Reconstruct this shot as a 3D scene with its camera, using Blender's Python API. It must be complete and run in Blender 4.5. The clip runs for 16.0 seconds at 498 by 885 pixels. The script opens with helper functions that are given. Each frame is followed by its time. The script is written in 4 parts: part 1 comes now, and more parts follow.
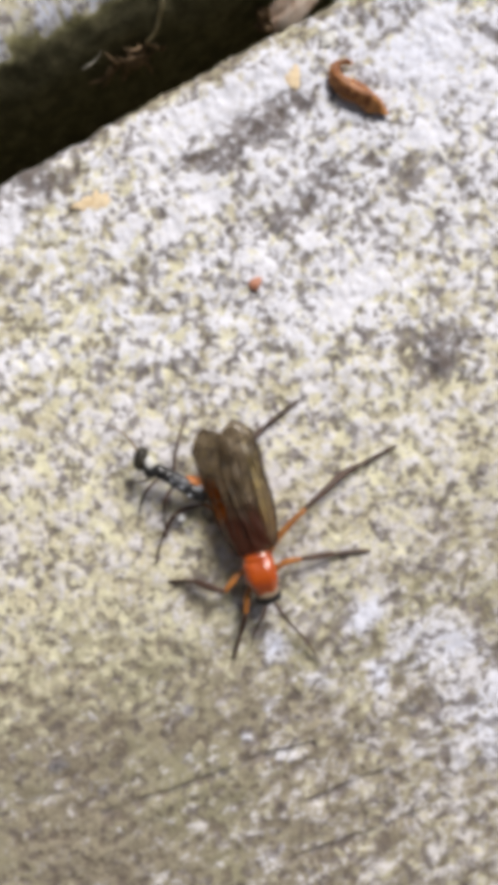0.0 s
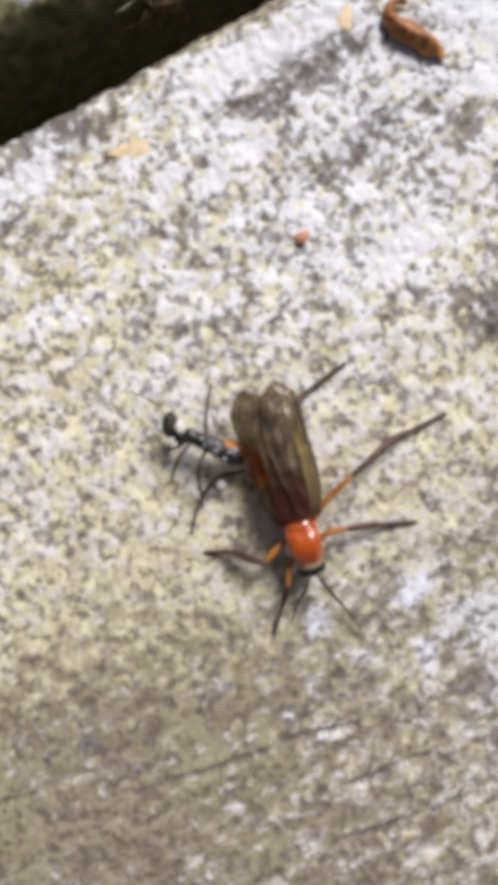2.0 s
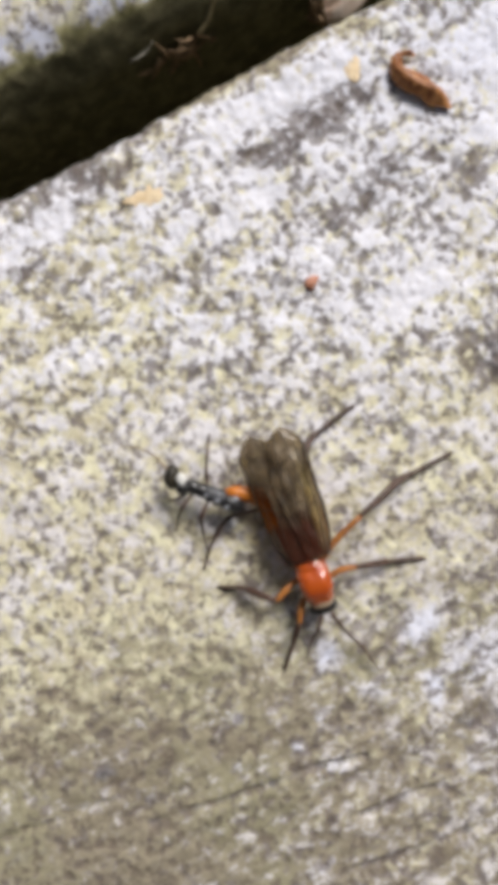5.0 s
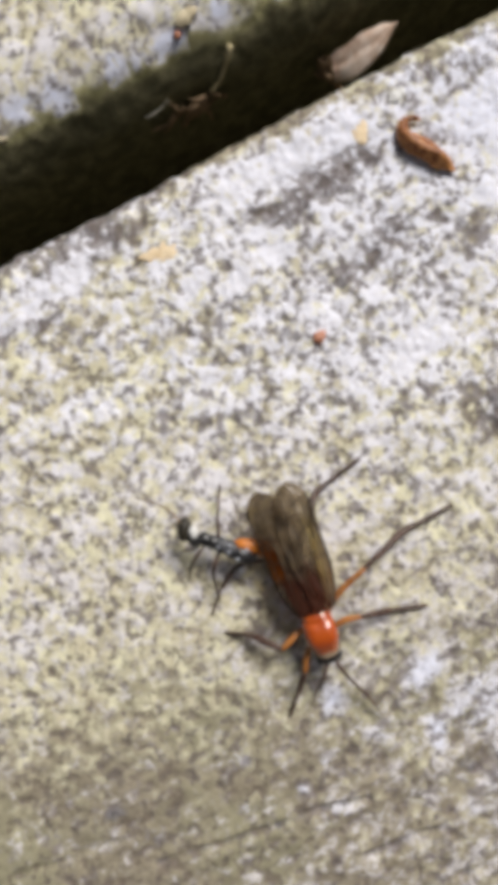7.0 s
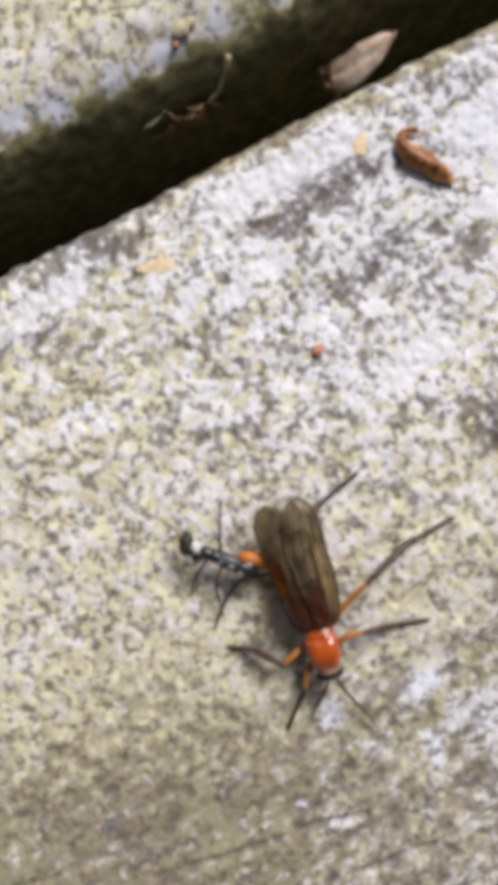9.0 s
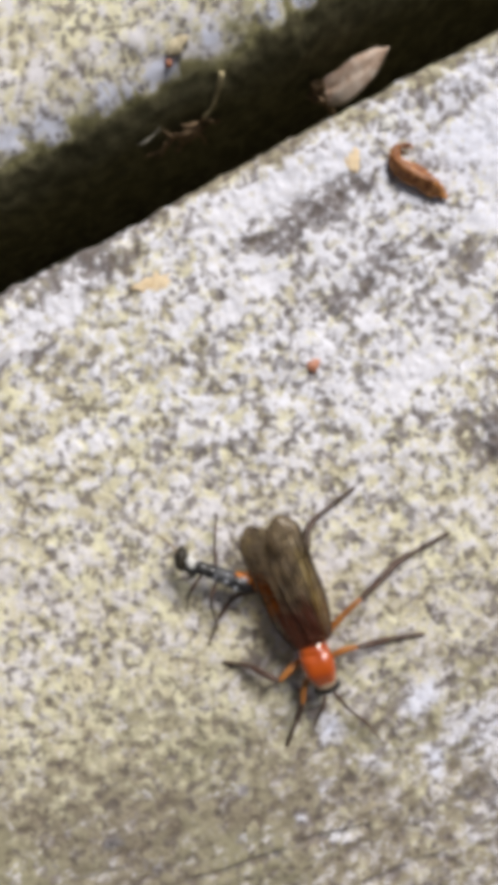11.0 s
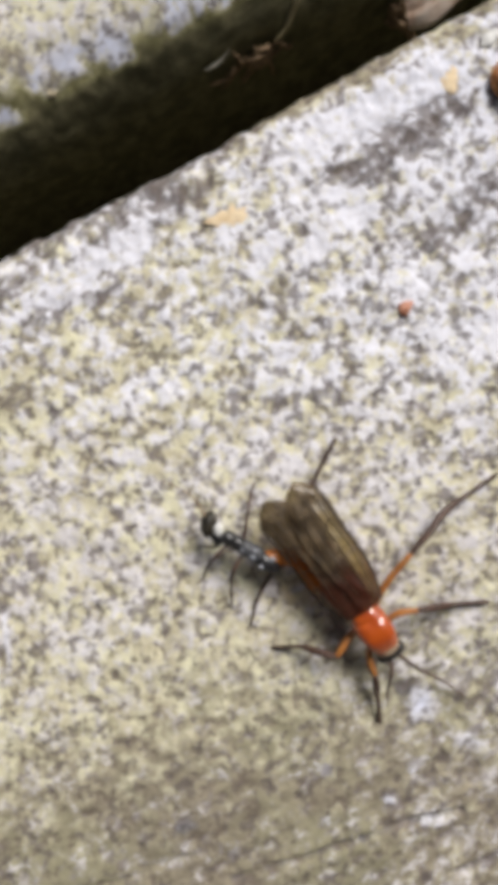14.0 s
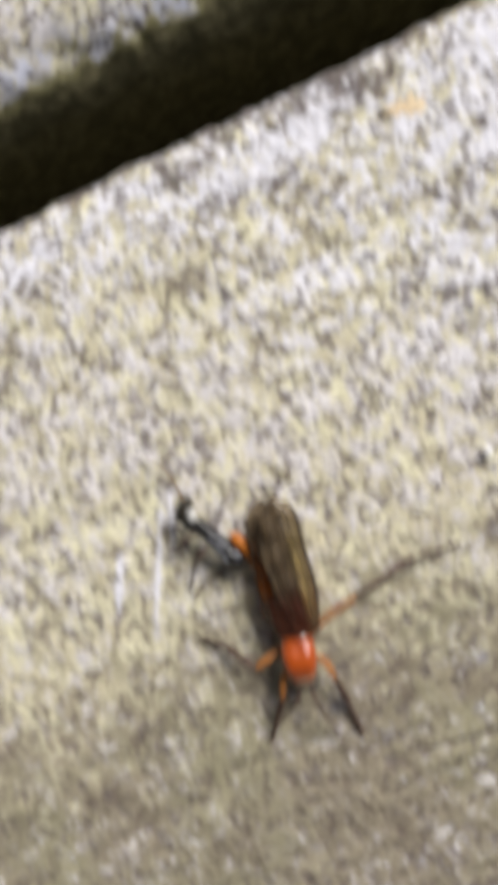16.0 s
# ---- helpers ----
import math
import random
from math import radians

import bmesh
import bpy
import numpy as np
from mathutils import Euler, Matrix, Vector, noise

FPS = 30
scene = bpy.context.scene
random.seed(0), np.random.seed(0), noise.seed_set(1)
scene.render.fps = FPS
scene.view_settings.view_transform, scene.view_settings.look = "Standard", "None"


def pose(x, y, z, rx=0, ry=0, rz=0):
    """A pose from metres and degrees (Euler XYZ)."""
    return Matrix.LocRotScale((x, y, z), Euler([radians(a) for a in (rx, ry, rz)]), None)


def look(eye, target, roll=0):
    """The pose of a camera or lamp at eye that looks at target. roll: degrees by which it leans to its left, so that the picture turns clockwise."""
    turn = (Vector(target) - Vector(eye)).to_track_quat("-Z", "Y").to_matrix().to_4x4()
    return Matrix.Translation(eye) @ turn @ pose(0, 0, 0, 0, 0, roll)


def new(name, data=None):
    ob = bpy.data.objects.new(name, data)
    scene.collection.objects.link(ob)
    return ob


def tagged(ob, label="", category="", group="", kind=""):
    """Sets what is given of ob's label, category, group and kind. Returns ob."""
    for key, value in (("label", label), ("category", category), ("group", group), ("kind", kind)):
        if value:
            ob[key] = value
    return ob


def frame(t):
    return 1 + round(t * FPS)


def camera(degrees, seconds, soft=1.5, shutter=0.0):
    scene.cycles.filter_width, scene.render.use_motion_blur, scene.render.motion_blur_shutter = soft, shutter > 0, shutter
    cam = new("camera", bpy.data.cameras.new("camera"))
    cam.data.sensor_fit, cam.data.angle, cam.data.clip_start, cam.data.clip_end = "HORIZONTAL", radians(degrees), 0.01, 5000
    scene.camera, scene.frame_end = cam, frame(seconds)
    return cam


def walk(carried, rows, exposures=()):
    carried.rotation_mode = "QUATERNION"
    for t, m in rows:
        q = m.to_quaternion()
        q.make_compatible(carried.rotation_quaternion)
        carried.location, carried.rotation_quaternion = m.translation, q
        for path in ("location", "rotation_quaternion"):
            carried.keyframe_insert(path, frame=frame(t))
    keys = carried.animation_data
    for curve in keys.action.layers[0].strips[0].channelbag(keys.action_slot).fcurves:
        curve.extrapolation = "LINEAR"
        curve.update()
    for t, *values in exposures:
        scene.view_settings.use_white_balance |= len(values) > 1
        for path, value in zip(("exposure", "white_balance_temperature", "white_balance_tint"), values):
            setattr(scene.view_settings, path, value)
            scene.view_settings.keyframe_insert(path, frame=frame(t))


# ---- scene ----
cam = camera(42.0, 16.0, soft=12.0, shutter=0.5)
# Seconds, place in metres and turn in degrees of the hand-held camera.
PATH = [
    (0, 0.00441, 0.00988, 0.05063, 0.16, 0.22, -27.47),
    (0.5, 0.00425, 0.01075, 0.04956, -0.43, 0.27, -27.45),
    (1, 0.00396, 0.01070, 0.04993, -0.09, -0.16, -27.47),
    (1.5, 0.00358, 0.01158, 0.04958, -0.12, -0.06, -27.05),
    (2, 0.00072, 0.00943, 0.04798, -0.56, 0.43, -26.86),
    (2.5, 0.00143, 0.00915, 0.04806, -0.62, 0.31, -26.99),
    (3, 0.00109, 0.01056, 0.04830, -0.40, 0.32, -26.92),
    (3.5, 0.00225, 0.01215, 0.04917, -0.39, 0.39, -26.85),
    (3.7, 0.00141, 0.01171, 0.04915, -0.29, 0.54, -26.81),
    (5.8, 0.00224, 0.01250, 0.05004, 0.02, 1.12, -26.91),
    (6, 0.00304, 0.01503, 0.05146, 0.33, 1.02, -26.86),
    (6.5, 0.00626, 0.01636, 0.05070, 0.60, 0.71, -26.78),
    (7, 0.00241, 0.01510, 0.05093, 0.52, 1.01, -26.47),
    (7.5, 0.00245, 0.01413, 0.05010, 0.20, 1.25, -26.52),
    (8, 0.00133, 0.01349, 0.04956, 0.06, 1.32, -26.58),
    (8.5, 0.00231, 0.01623, 0.05160, 0.27, 1.38, -26.37),
    (9, 0.00312, 0.01618, 0.05069, 0.29, 1.00, -26.40),
    (9.2, 0.00174, 0.01535, 0.05058, 0.29, 1.16, -26.47),
    (11.3, 0.00409, 0.01709, 0.05092, 0.41, 1.14, -26.96),
    (11.5, 0.00157, 0.01652, 0.05040, 0.27, 1.09, -26.90),
    (12, 0.00076, 0.01524, 0.04854, -0.07, 0.79, -26.93),
    (12.2, 0.00169, 0.01366, 0.04767, -0.33, 0.91, -27.02),
    (12.5, -0.00036, 0.01287, 0.04636, -0.71, 1.09, -27.16),
    (12.8, -0.00119, 0.01367, 0.04617, -0.81, 0.93, -27.18),
    (13, -0.00011, 0.01420, 0.04604, -0.87, 0.83, -27.20),
    (13.2, 0.00261, 0.01335, 0.04626, -0.83, 1.05, -27.21),
    (13.5, -0.00166, 0.01516, 0.04658, -0.77, 1.38, -27.23),
    (13.7, -0.00123, 0.01619, 0.04660, -0.70, 1.35, -27.09),
    (14, -0.00267, 0.01729, 0.04664, -0.60, 1.30, -26.87),
    (14.2, -0.00342, 0.01673, 0.04716, -0.54, 1.28, -26.72),
    (14.5, -0.00316, 0.01877, 0.04795, -0.46, 1.24, -26.49),
    (14.7, -0.00623, 0.01936, 0.04816, -0.46, 1.39, -26.29),
    (14.8, -0.00806, 0.01996, 0.04827, -0.47, 1.47, -26.18),
    (15, -0.00709, 0.01865, 0.04848, -0.47, 1.62, -25.98),
    (15.2, -0.00691, 0.01849, 0.04819, -0.61, 1.75, -25.81),
    (15.3, -0.00774, 0.01774, 0.04805, -0.69, 1.82, -25.72),
    (15.5, -0.01016, 0.01791, 0.04776, -0.83, 1.95, -25.55),
    (15.7, -0.01252, 0.01871, 0.04858, -1.17, 1.99, -25.35),
    (15.9, -0.01666, 0.01962, 0.04791, -1.80, 0.54, -25.11),
    (16, -0.01652, 0.01527, 0.04774, -1.06, 2.05, -24.88),
]
walk(cam, [(t, pose(x, y, z, rx, ry, rz)) for t, x, y, z, rx, ry, rz in PATH], ((0, -0.02), (3.7, -0.02), (5.8, -0.10), (15.4, -0.10), (16, -0.05)))

# ---- light ----
world = bpy.data.worlds.new("overcast_sky")
scene.world = world
world.use_nodes = True
wn, wl = world.node_tree.nodes, world.node_tree.links
sky = wn.new("ShaderNodeTexSky")
sky.sky_type, sky.sun_disc = "NISHITA", False
sky.sun_elevation, sky.sun_rotation = radians(43), radians(54.8)
sky.air_density, sky.dust_density, sky.ozone_density = 1.0, 4.0, 1.0
cloud = wn.new("ShaderNodeHueSaturation")
cloud.inputs["Saturation"].default_value = 0.35
wl.new(sky.outputs["Color"], cloud.inputs["Color"])
wl.new(cloud.outputs["Color"], wn["Background"].inputs["Color"])
wn["Background"].inputs["Strength"].default_value = 0.041

sun_data = bpy.data.lights.new("sun", "SUN")
sun_data.energy, sun_data.angle, sun_data.color = 4.42, radians(26), (1.0, 0.966, 0.928)
sun = new("sun", sun_data)
sun.matrix_world = look((0.78, 0.55, 0.90), (0, 0, 0))

MM = 0.001


# ---- materials ----
class Mat:
    """A node material with short-hand for its nodes."""

    def __init__(self, name, rough=0.6, metal=0.0, spec=0.5):
        self.m = bpy.data.materials.new(name)
        self.m.use_nodes = True
        self.n, self.l = self.m.node_tree.nodes, self.m.node_tree.links
        self.b = self.n["Principled BSDF"]
        self.b.inputs["Roughness"].default_value = rough
        self.b.inputs["Metallic"].default_value = metal
        self.b.inputs["Specular IOR Level"].default_value = spec
        self.co = self.n.new("ShaderNodeTexCoord").outputs["Object"]

    def put(self, socket, value):
        if isinstance(value, (int, float)):
            socket.default_value = value
        elif isinstance(value, tuple):
            socket.default_value = (*value, 1.0) if len(value) == 3 and socket.type == "RGBA" else value
        else:
            self.l.new(value, socket)

    def noise(self, scale, detail=2.0, rough=0.55, stretch=(1, 1, 1), shift=0.0, warp=0.0):
        mp = self.n.new("ShaderNodeMapping")
        mp.inputs["Scale"].default_value = stretch
        mp.inputs["Location"].default_value = (shift, shift * 0.7, shift * 0.3)
        self.l.new(self.co, mp.inputs["Vector"])
        t = self.n.new("ShaderNodeTexNoise")
        for k, v in (("Scale", scale), ("Detail", detail), ("Roughness", rough), ("Distortion", warp)):
            t.inputs[k].default_value = v
        self.l.new(mp.outputs["Vector"], t.inputs["Vector"])
        return t.outputs["Fac"]

    def cells(self, scale, feature="F1"):
        t = self.n.new("ShaderNodeTexVoronoi")
        t.feature = feature
        t.inputs["Scale"].default_value = scale
        self.l.new(self.co, t.inputs["Vector"])
        return t

    def math(self, op, a, b=0.0, c=0.0):
        t = self.n.new("ShaderNodeMath")
        t.operation = op
        for s, v in zip(t.inputs, (a, b, c)):
            self.put(s, v)
        return t.outputs[0]

    def step(self, value, low, high):
        t = self.n.new("ShaderNodeMapRange")
        t.interpolation_type = "SMOOTHSTEP"
        self.put(t.inputs["Value"], value)
        self.put(t.inputs["From Min"], low)
        self.put(t.inputs["From Max"], high)
        return t.outputs["Result"]

    def mix(self, fac, a, b):
        t = self.n.new("ShaderNodeMix")
        t.data_type = "RGBA"
        self.put(t.inputs[0], fac)
        self.put(t.inputs[6], a)
        self.put(t.inputs[7], b)
        return t.outputs[2]

    def attr(self, name):
        t = self.n.new("ShaderNodeAttribute")
        t.attribute_name = name
        s = self.n.new("ShaderNodeSeparateColor")
        self.l.new(t.outputs["Color"], s.inputs["Color"])
        return s.outputs

    def bump(self, height, depth, strength=1.0):
        t = self.n.new("ShaderNodeBump")
        t.inputs["Strength"].default_value = strength
        t.inputs["Distance"].default_value = depth
        self.l.new(height, t.inputs["Height"])
        self.l.new(t.outputs["Normal"], self.b.inputs["Normal"])

    def color(self, value):
        self.put(self.b.inputs["Base Color"], value)


def lichen_wood():
    """Weathered wood under a crust of white and yellow lichen; the mesh says how dense each one grows."""
    k = Mat("lichen_covered_wood", rough=0.85, spec=0.25)
    other = k.noise(800, 4, 0.62, shift=0.37)
    white, yellow, bare = k.attr("cover")[0:3]
    algae, blue, chalk = k.attr("film")[0:3]
    grain = k.noise(900, 4, 0.65, (0.09, 1.0, 1.0))
    fine = k.noise(2600, 3, 0.6)
    flecks, holes = k.attr("specks")[0:2]
    finer = k.noise(2300, 3, 0.65, shift=0.23)
    spots = k.math("ADD", flecks, k.math("MULTIPLY", k.math("SUBTRACT", finer, 0.5), 1.0))
    spots = k.math("ADD", spots, k.math("MULTIPLY", k.math("SUBTRACT", grain, 0.5), 0.28))
    finest = k.noise(4700, 3, 0.65, shift=0.83)
    spots = k.math("ADD", spots, k.math("MULTIPLY", k.math("SUBTRACT", finest, 0.5), 0.5))
    pits = k.math("ADD", holes, k.math("MULTIPLY", k.math("SUBTRACT", finer, 0.5), -0.85))
    clumps = k.noise(260, 3, 0.6, shift=0.17)
    mids = k.noise(620, 3, 0.6, shift=0.71)
    broad = k.noise(420, 3, 0.6, shift=0.53)
    wood = k.mix(k.step(grain, 0.3, 0.7), (0.165, 0.138, 0.101), (0.28, 0.243, 0.175))
    wood = k.mix(k.math("MULTIPLY", k.step(fine, 0.35, 0.7), 0.4), wood, (0.42, 0.365, 0.265))
    wood = k.mix(k.math("MULTIPLY", k.step(yellow, 0.3, 0.8), 0.6), wood, (0.47, 0.415, 0.30))
    hue = k.noise(75, 3, 0.6, shift=0.61)
    wood = k.mix(k.math("MULTIPLY", k.step(hue, 0.45, 0.65), 0.45), wood, (0.31, 0.30, 0.18))
    slate = k.mix(k.step(finer, 0.36, 0.64), (0.098, 0.092, 0.100), (0.265, 0.250, 0.268))
    torn = k.math("ADD", bare, k.math("MULTIPLY", k.math("SUBTRACT", flecks, 0.5), -1.3))
    torn = k.math("ADD", torn, k.math("MULTIPLY", k.math("SUBTRACT", other, 0.5), 1.2))
    wood = k.mix(k.math("MULTIPLY", k.step(torn, 0.18, 0.75), 0.92), wood, slate)
    crust = k.mix(k.step(broad, 0.38, 0.66), (0.50, 0.45, 0.31), (0.71, 0.675, 0.475))
    crust = k.mix(k.math("MULTIPLY", k.step(fine, 0.4, 0.7), 0.45), crust, (0.73, 0.69, 0.53))
    lime = k.mix(chalk, (0.64, 0.605, 0.605), (0.775, 0.77, 0.84))
    lime = k.mix(blue, lime, (0.68, 0.71, 0.86))
    lime = k.mix(k.math("MULTIPLY", k.step(fine, 0.6, 0.3), 0.3), lime, (0.52, 0.47, 0.43))
    y_at = k.math("SUBTRACT", 0.735, k.math("MULTIPLY", yellow, 0.5))
    y_fac = k.step(other, k.math("SUBTRACT", y_at, 0.17), k.math("ADD", y_at, 0.17))
    col = k.mix(y_fac, wood, crust)
    w_at = k.math("SUBTRACT", 1.055, k.math("ADD", k.math("MULTIPLY", white, 0.5), k.math("ADD", k.math("MULTIPLY", clumps, 0.24), k.math("MULTIPLY", mids, 0.34))))
    w_fac = k.step(spots, k.math("SUBTRACT", w_at, 0.17), k.math("ADD", w_at, 0.15))
    col = k.mix(w_fac, col, lime)
    p_at = k.math("ADD", k.math("SUBTRACT", 0.55, k.math("MULTIPLY", clumps, 0.34)), k.math("MULTIPLY", bare, 0.15))
    p_at = k.math("SUBTRACT", p_at, k.math("MULTIPLY", k.step(white, 0.8, 0.98), 0.16))
    p_fac = k.step(pits, k.math("ADD", p_at, 0.12), k.math("SUBTRACT", p_at, 0.08))
    col = k.mix(k.math("MULTIPLY", p_fac, 0.75), col, (0.125, 0.096, 0.080))
    dots = k.math("ADD", k.noise(1250, 2, 0.5, shift=0.29), k.math("MULTIPLY", k.math("SUBTRACT", finest, 0.5), 0.5))
    dots = k.math("ADD", dots, k.math("MULTIPLY", k.math("SUBTRACT", k.noise(330, 2, 0.5, shift=0.93), 0.5), 0.5))
    d_fac = k.step(k.math("ADD", dots, k.math("SUBTRACT", k.math("MULTIPLY", white, 0.088), k.math("MULTIPLY", yellow, 0.035))), 0.595, 0.69)
    col = k.mix(k.math("MULTIPLY", d_fac, k.math("SUBTRACT", 0.75, k.math("MULTIPLY", k.step(white, 0.8, 0.98), 0.6))), col, (0.112, 0.091, 0.086))
    moss = k.mix(k.step(spots, 0.35, 0.7), (0.18, 0.165, 0.065), (0.40, 0.37, 0.17))
    # Tone of the side below the moss, darkened further for the gap's shade.
    side_dark = k.mix(k.step(other, 0.35, 0.7), (0.085, 0.077, 0.040), (0.18, 0.160, 0.088))
    col = k.mix(k.math("MULTIPLY", k.step(algae, 0.05, 0.5), 0.9), col, moss)
    col = k.mix(k.step(algae, 0.4, 0.9), col, side_dark)
    k.color(col)
    h = k.math("ADD", k.math("MULTIPLY", w_fac, 0.5), k.math("MULTIPLY", y_fac, 0.35))
    h = k.math("ADD", h, k.math("MULTIPLY", fine, 0.5))
    h = k.math("SUBTRACT", h, k.math("MULTIPLY", p_fac, 0.8))
    k.bump(h, 0.06 * MM, 0.4)
    return k.m


def speckled(name, dark, light, scale, rough=0.6, spec=0.4, depth=0.03, stretch=(1, 1, 1), coat=0.0):
    k = Mat(name, rough=rough, spec=spec)
    a, b = k.noise(scale, 4, 0.6, stretch), k.noise(scale * 4.3, 2, 0.6, shift=0.4)
    f = k.math("ADD", k.math("MULTIPLY", a, 0.7), k.math("MULTIPLY", b, 0.3))
    k.color(k.mix(k.step(f, 0.35, 0.65), dark, light))
    k.b.inputs["Coat Weight"].default_value = coat
    k.b.inputs["Coat IOR"].default_value = 2.1
    k.b.inputs["Coat Roughness"].default_value = 0.19
    if depth:
        k.bump(f, depth * MM)
    return k.m


def wing_stuff():
    """A smoky brown membrane that lets some light through."""
    k = Mat("smoky_wing", rough=0.38, spec=0.35)
    tint, thin, band = k.attr("tint")[0:3]
    sheer = k.attr("sheer")[0]
    f = k.noise(700, 3, 0.6)
    lines = k.noise(1500, 3, 0.6, (0.14, 1, 1), shift=0.2)
    smoke = k.mix(k.step(f, 0.36, 0.64), (0.026, 0.017, 0.010), (0.135, 0.098, 0.058))
    smoke = k.mix(k.math("MULTIPLY", thin, 0.92), smoke, (0.052, 0.013, 0.006))
    smoke = k.mix(k.math("MULTIPLY", band, 0.75), smoke, (0.020, 0.008, 0.006))
    k.color(k.mix(k.math("MULTIPLY", tint, 0.65), smoke, (0.26, 0.19, 0.05)))
    k.b.inputs["Coat Weight"].default_value = 0.6
    k.b.inputs["Coat Roughness"].default_value = 0.22
    k.bump(f, 0.06 * MM, 0.5)
    clear = k.n.new("ShaderNodeBsdfTransparent")
    clear.inputs["Color"].default_value = (0.81, 0.73, 0.59, 1)
    blend = k.n.new("ShaderNodeMixShader")
    k.put(blend.inputs[0], k.math("ADD", k.math("ADD", k.math("MULTIPLY", sheer, 0.72), k.math("MULTIPLY", thin, -0.06)), k.math("ADD", 0.5, k.math("MULTIPLY", k.math("SUBTRACT", lines, 0.5), 0.5))))
    k.l.new(k.b.outputs[0], blend.inputs[1])
    k.l.new(clear.outputs[0], blend.inputs[2])
    k.l.new(blend.outputs[0], k.n["Material Output"].inputs["Surface"])
    return k.m


WOOD = lichen_wood()
SOIL = speckled("dark_soil", (0.020, 0.015, 0.010), (0.055, 0.042, 0.028), 60, rough=0.95, spec=0.2, depth=3.0)
ORANGE = speckled("glossy_orange_shell", (0.34, 0.046, 0.0005), (0.44, 0.075, 0.001), 900, rough=0.45, spec=0.05, depth=0.006, coat=0.8)
AMBER = speckled("orange_leg", (0.30, 0.105, 0.022), (0.42, 0.165, 0.04), 1500, rough=0.4, depth=0.01)
RUST = speckled("rusty_abdomen", (0.24, 0.045, 0.004), (0.44, 0.10, 0.008), 600, rough=0.4, spec=0.25, depth=0.02)
TAWNY = speckled("orange_abdomen", (0.36, 0.10, 0.010), (0.56, 0.19, 0.03), 900, rough=0.4, spec=0.3, depth=0.02)
TUFT = speckled("tan_tuft", (0.34, 0.28, 0.18), (0.60, 0.52, 0.36), 1100, rough=0.9, depth=0.08)
CREAM = speckled("cream_collar", (0.24, 0.16, 0.10), (0.40, 0.29, 0.19), 1300, rough=0.5, depth=0.01)
BLACK = speckled("black_shell", (0.007, 0.007, 0.008), (0.020, 0.018, 0.018), 1300, rough=0.32, spec=0.5, depth=0.015)
SMOKE = speckled("dark_leg", (0.034, 0.019, 0.013), (0.10, 0.052, 0.037), 1500, rough=0.5, depth=0.01)
SLATE = speckled("slate_grey_shell", (0.018, 0.019, 0.021), (0.07, 0.07, 0.078), 1500, rough=0.45, spec=0.4, depth=0.01)
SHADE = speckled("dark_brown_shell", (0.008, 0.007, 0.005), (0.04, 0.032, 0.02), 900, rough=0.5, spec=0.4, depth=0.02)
PALE = speckled("blue_grey_patch", (0.16, 0.165, 0.19), (0.42, 0.43, 0.47), 2500, rough=0.45, depth=0.01)
WHITE = speckled("white_band", (0.55, 0.54, 0.52), (0.74, 0.73, 0.70), 1500, rough=0.5, depth=0.01)
WING = wing_stuff()
VEIN = speckled("wing_vein", (0.022, 0.014, 0.008), (0.05, 0.033, 0.018), 1500, rough=0.4, depth=0.0)
LEAF = speckled("dry_orange_leaf", (0.15, 0.040, 0.010), (0.78, 0.36, 0.12), 520, rough=0.5, spec=0.4, depth=0.10, stretch=(1.0, 0.45, 1.0))
HUSK = speckled("red_brown_husk", (0.36, 0.13, 0.07), (0.52, 0.24, 0.15), 1200, rough=0.5, depth=0.03)
FLAKE = speckled("ochre_flake", (0.66, 0.49, 0.29), (0.82, 0.67, 0.46), 1100, rough=0.8, depth=0.05)
PETAL = speckled("pale_pink_dry_leaf", (0.58, 0.38, 0.26), (0.94, 0.79, 0.68), 420, rough=0.6, depth=0.05)
STRAW = speckled("straw_fibre", (0.30, 0.24, 0.12), (0.52, 0.44, 0.26), 1500, rough=0.7, depth=0.02)
TANGLE = speckled("brown_fibre", (0.12, 0.075, 0.04), (0.32, 0.21, 0.12), 1200, rough=0.8, depth=0.05)
COTTON = speckled("grey_white_fibre", (0.42, 0.38, 0.31), (0.56, 0.52, 0.44), 1500, rough=0.8, depth=0.02)
BEAD = speckled("white_grain", (0.86, 0.85, 0.86), (0.92, 0.91, 0.92), 1500, rough=0.12, spec=0.9, depth=0.0)


# ---- mesh helpers ----
def finish(name, bm, material, smooth=True):
    bmesh.ops.recalc_face_normals(bm, faces=bm.faces[:])
    me = bpy.data.meshes.new(name)
    bm.to_mesh(me)
    bm.free()
    me.materials.append(material)
    if smooth:
        me.polygons.foreach_set("use_smooth", [True] * len(me.polygons))
    return me


def part(name, bm, material, parent=None, label=""):
    ob = new(name, finish(name, bm, material))
    if parent:
        ob.parent = parent
    return tagged(ob, label)


def spline(points, steps):
    """A smooth line through points (any number of values each), evenly sampled."""
    p = np.array(points, float)
    p = np.vstack([2 * p[0] - p[1], p, 2 * p[-1] - p[-2]])
    out = []
    for i in range(1, len(p) - 2):
        for u in np.linspace(0, 1, steps, endpoint=False):
            a, b, c, d = p[i - 1 : i + 3]
            out.append(0.5 * (2 * b + (c - a) * u + (2 * a - 5 * b + 4 * c - d) * u**2 + (3 * b - a - 3 * c + d) * u**3))
    return np.array(out + [p[-2]])


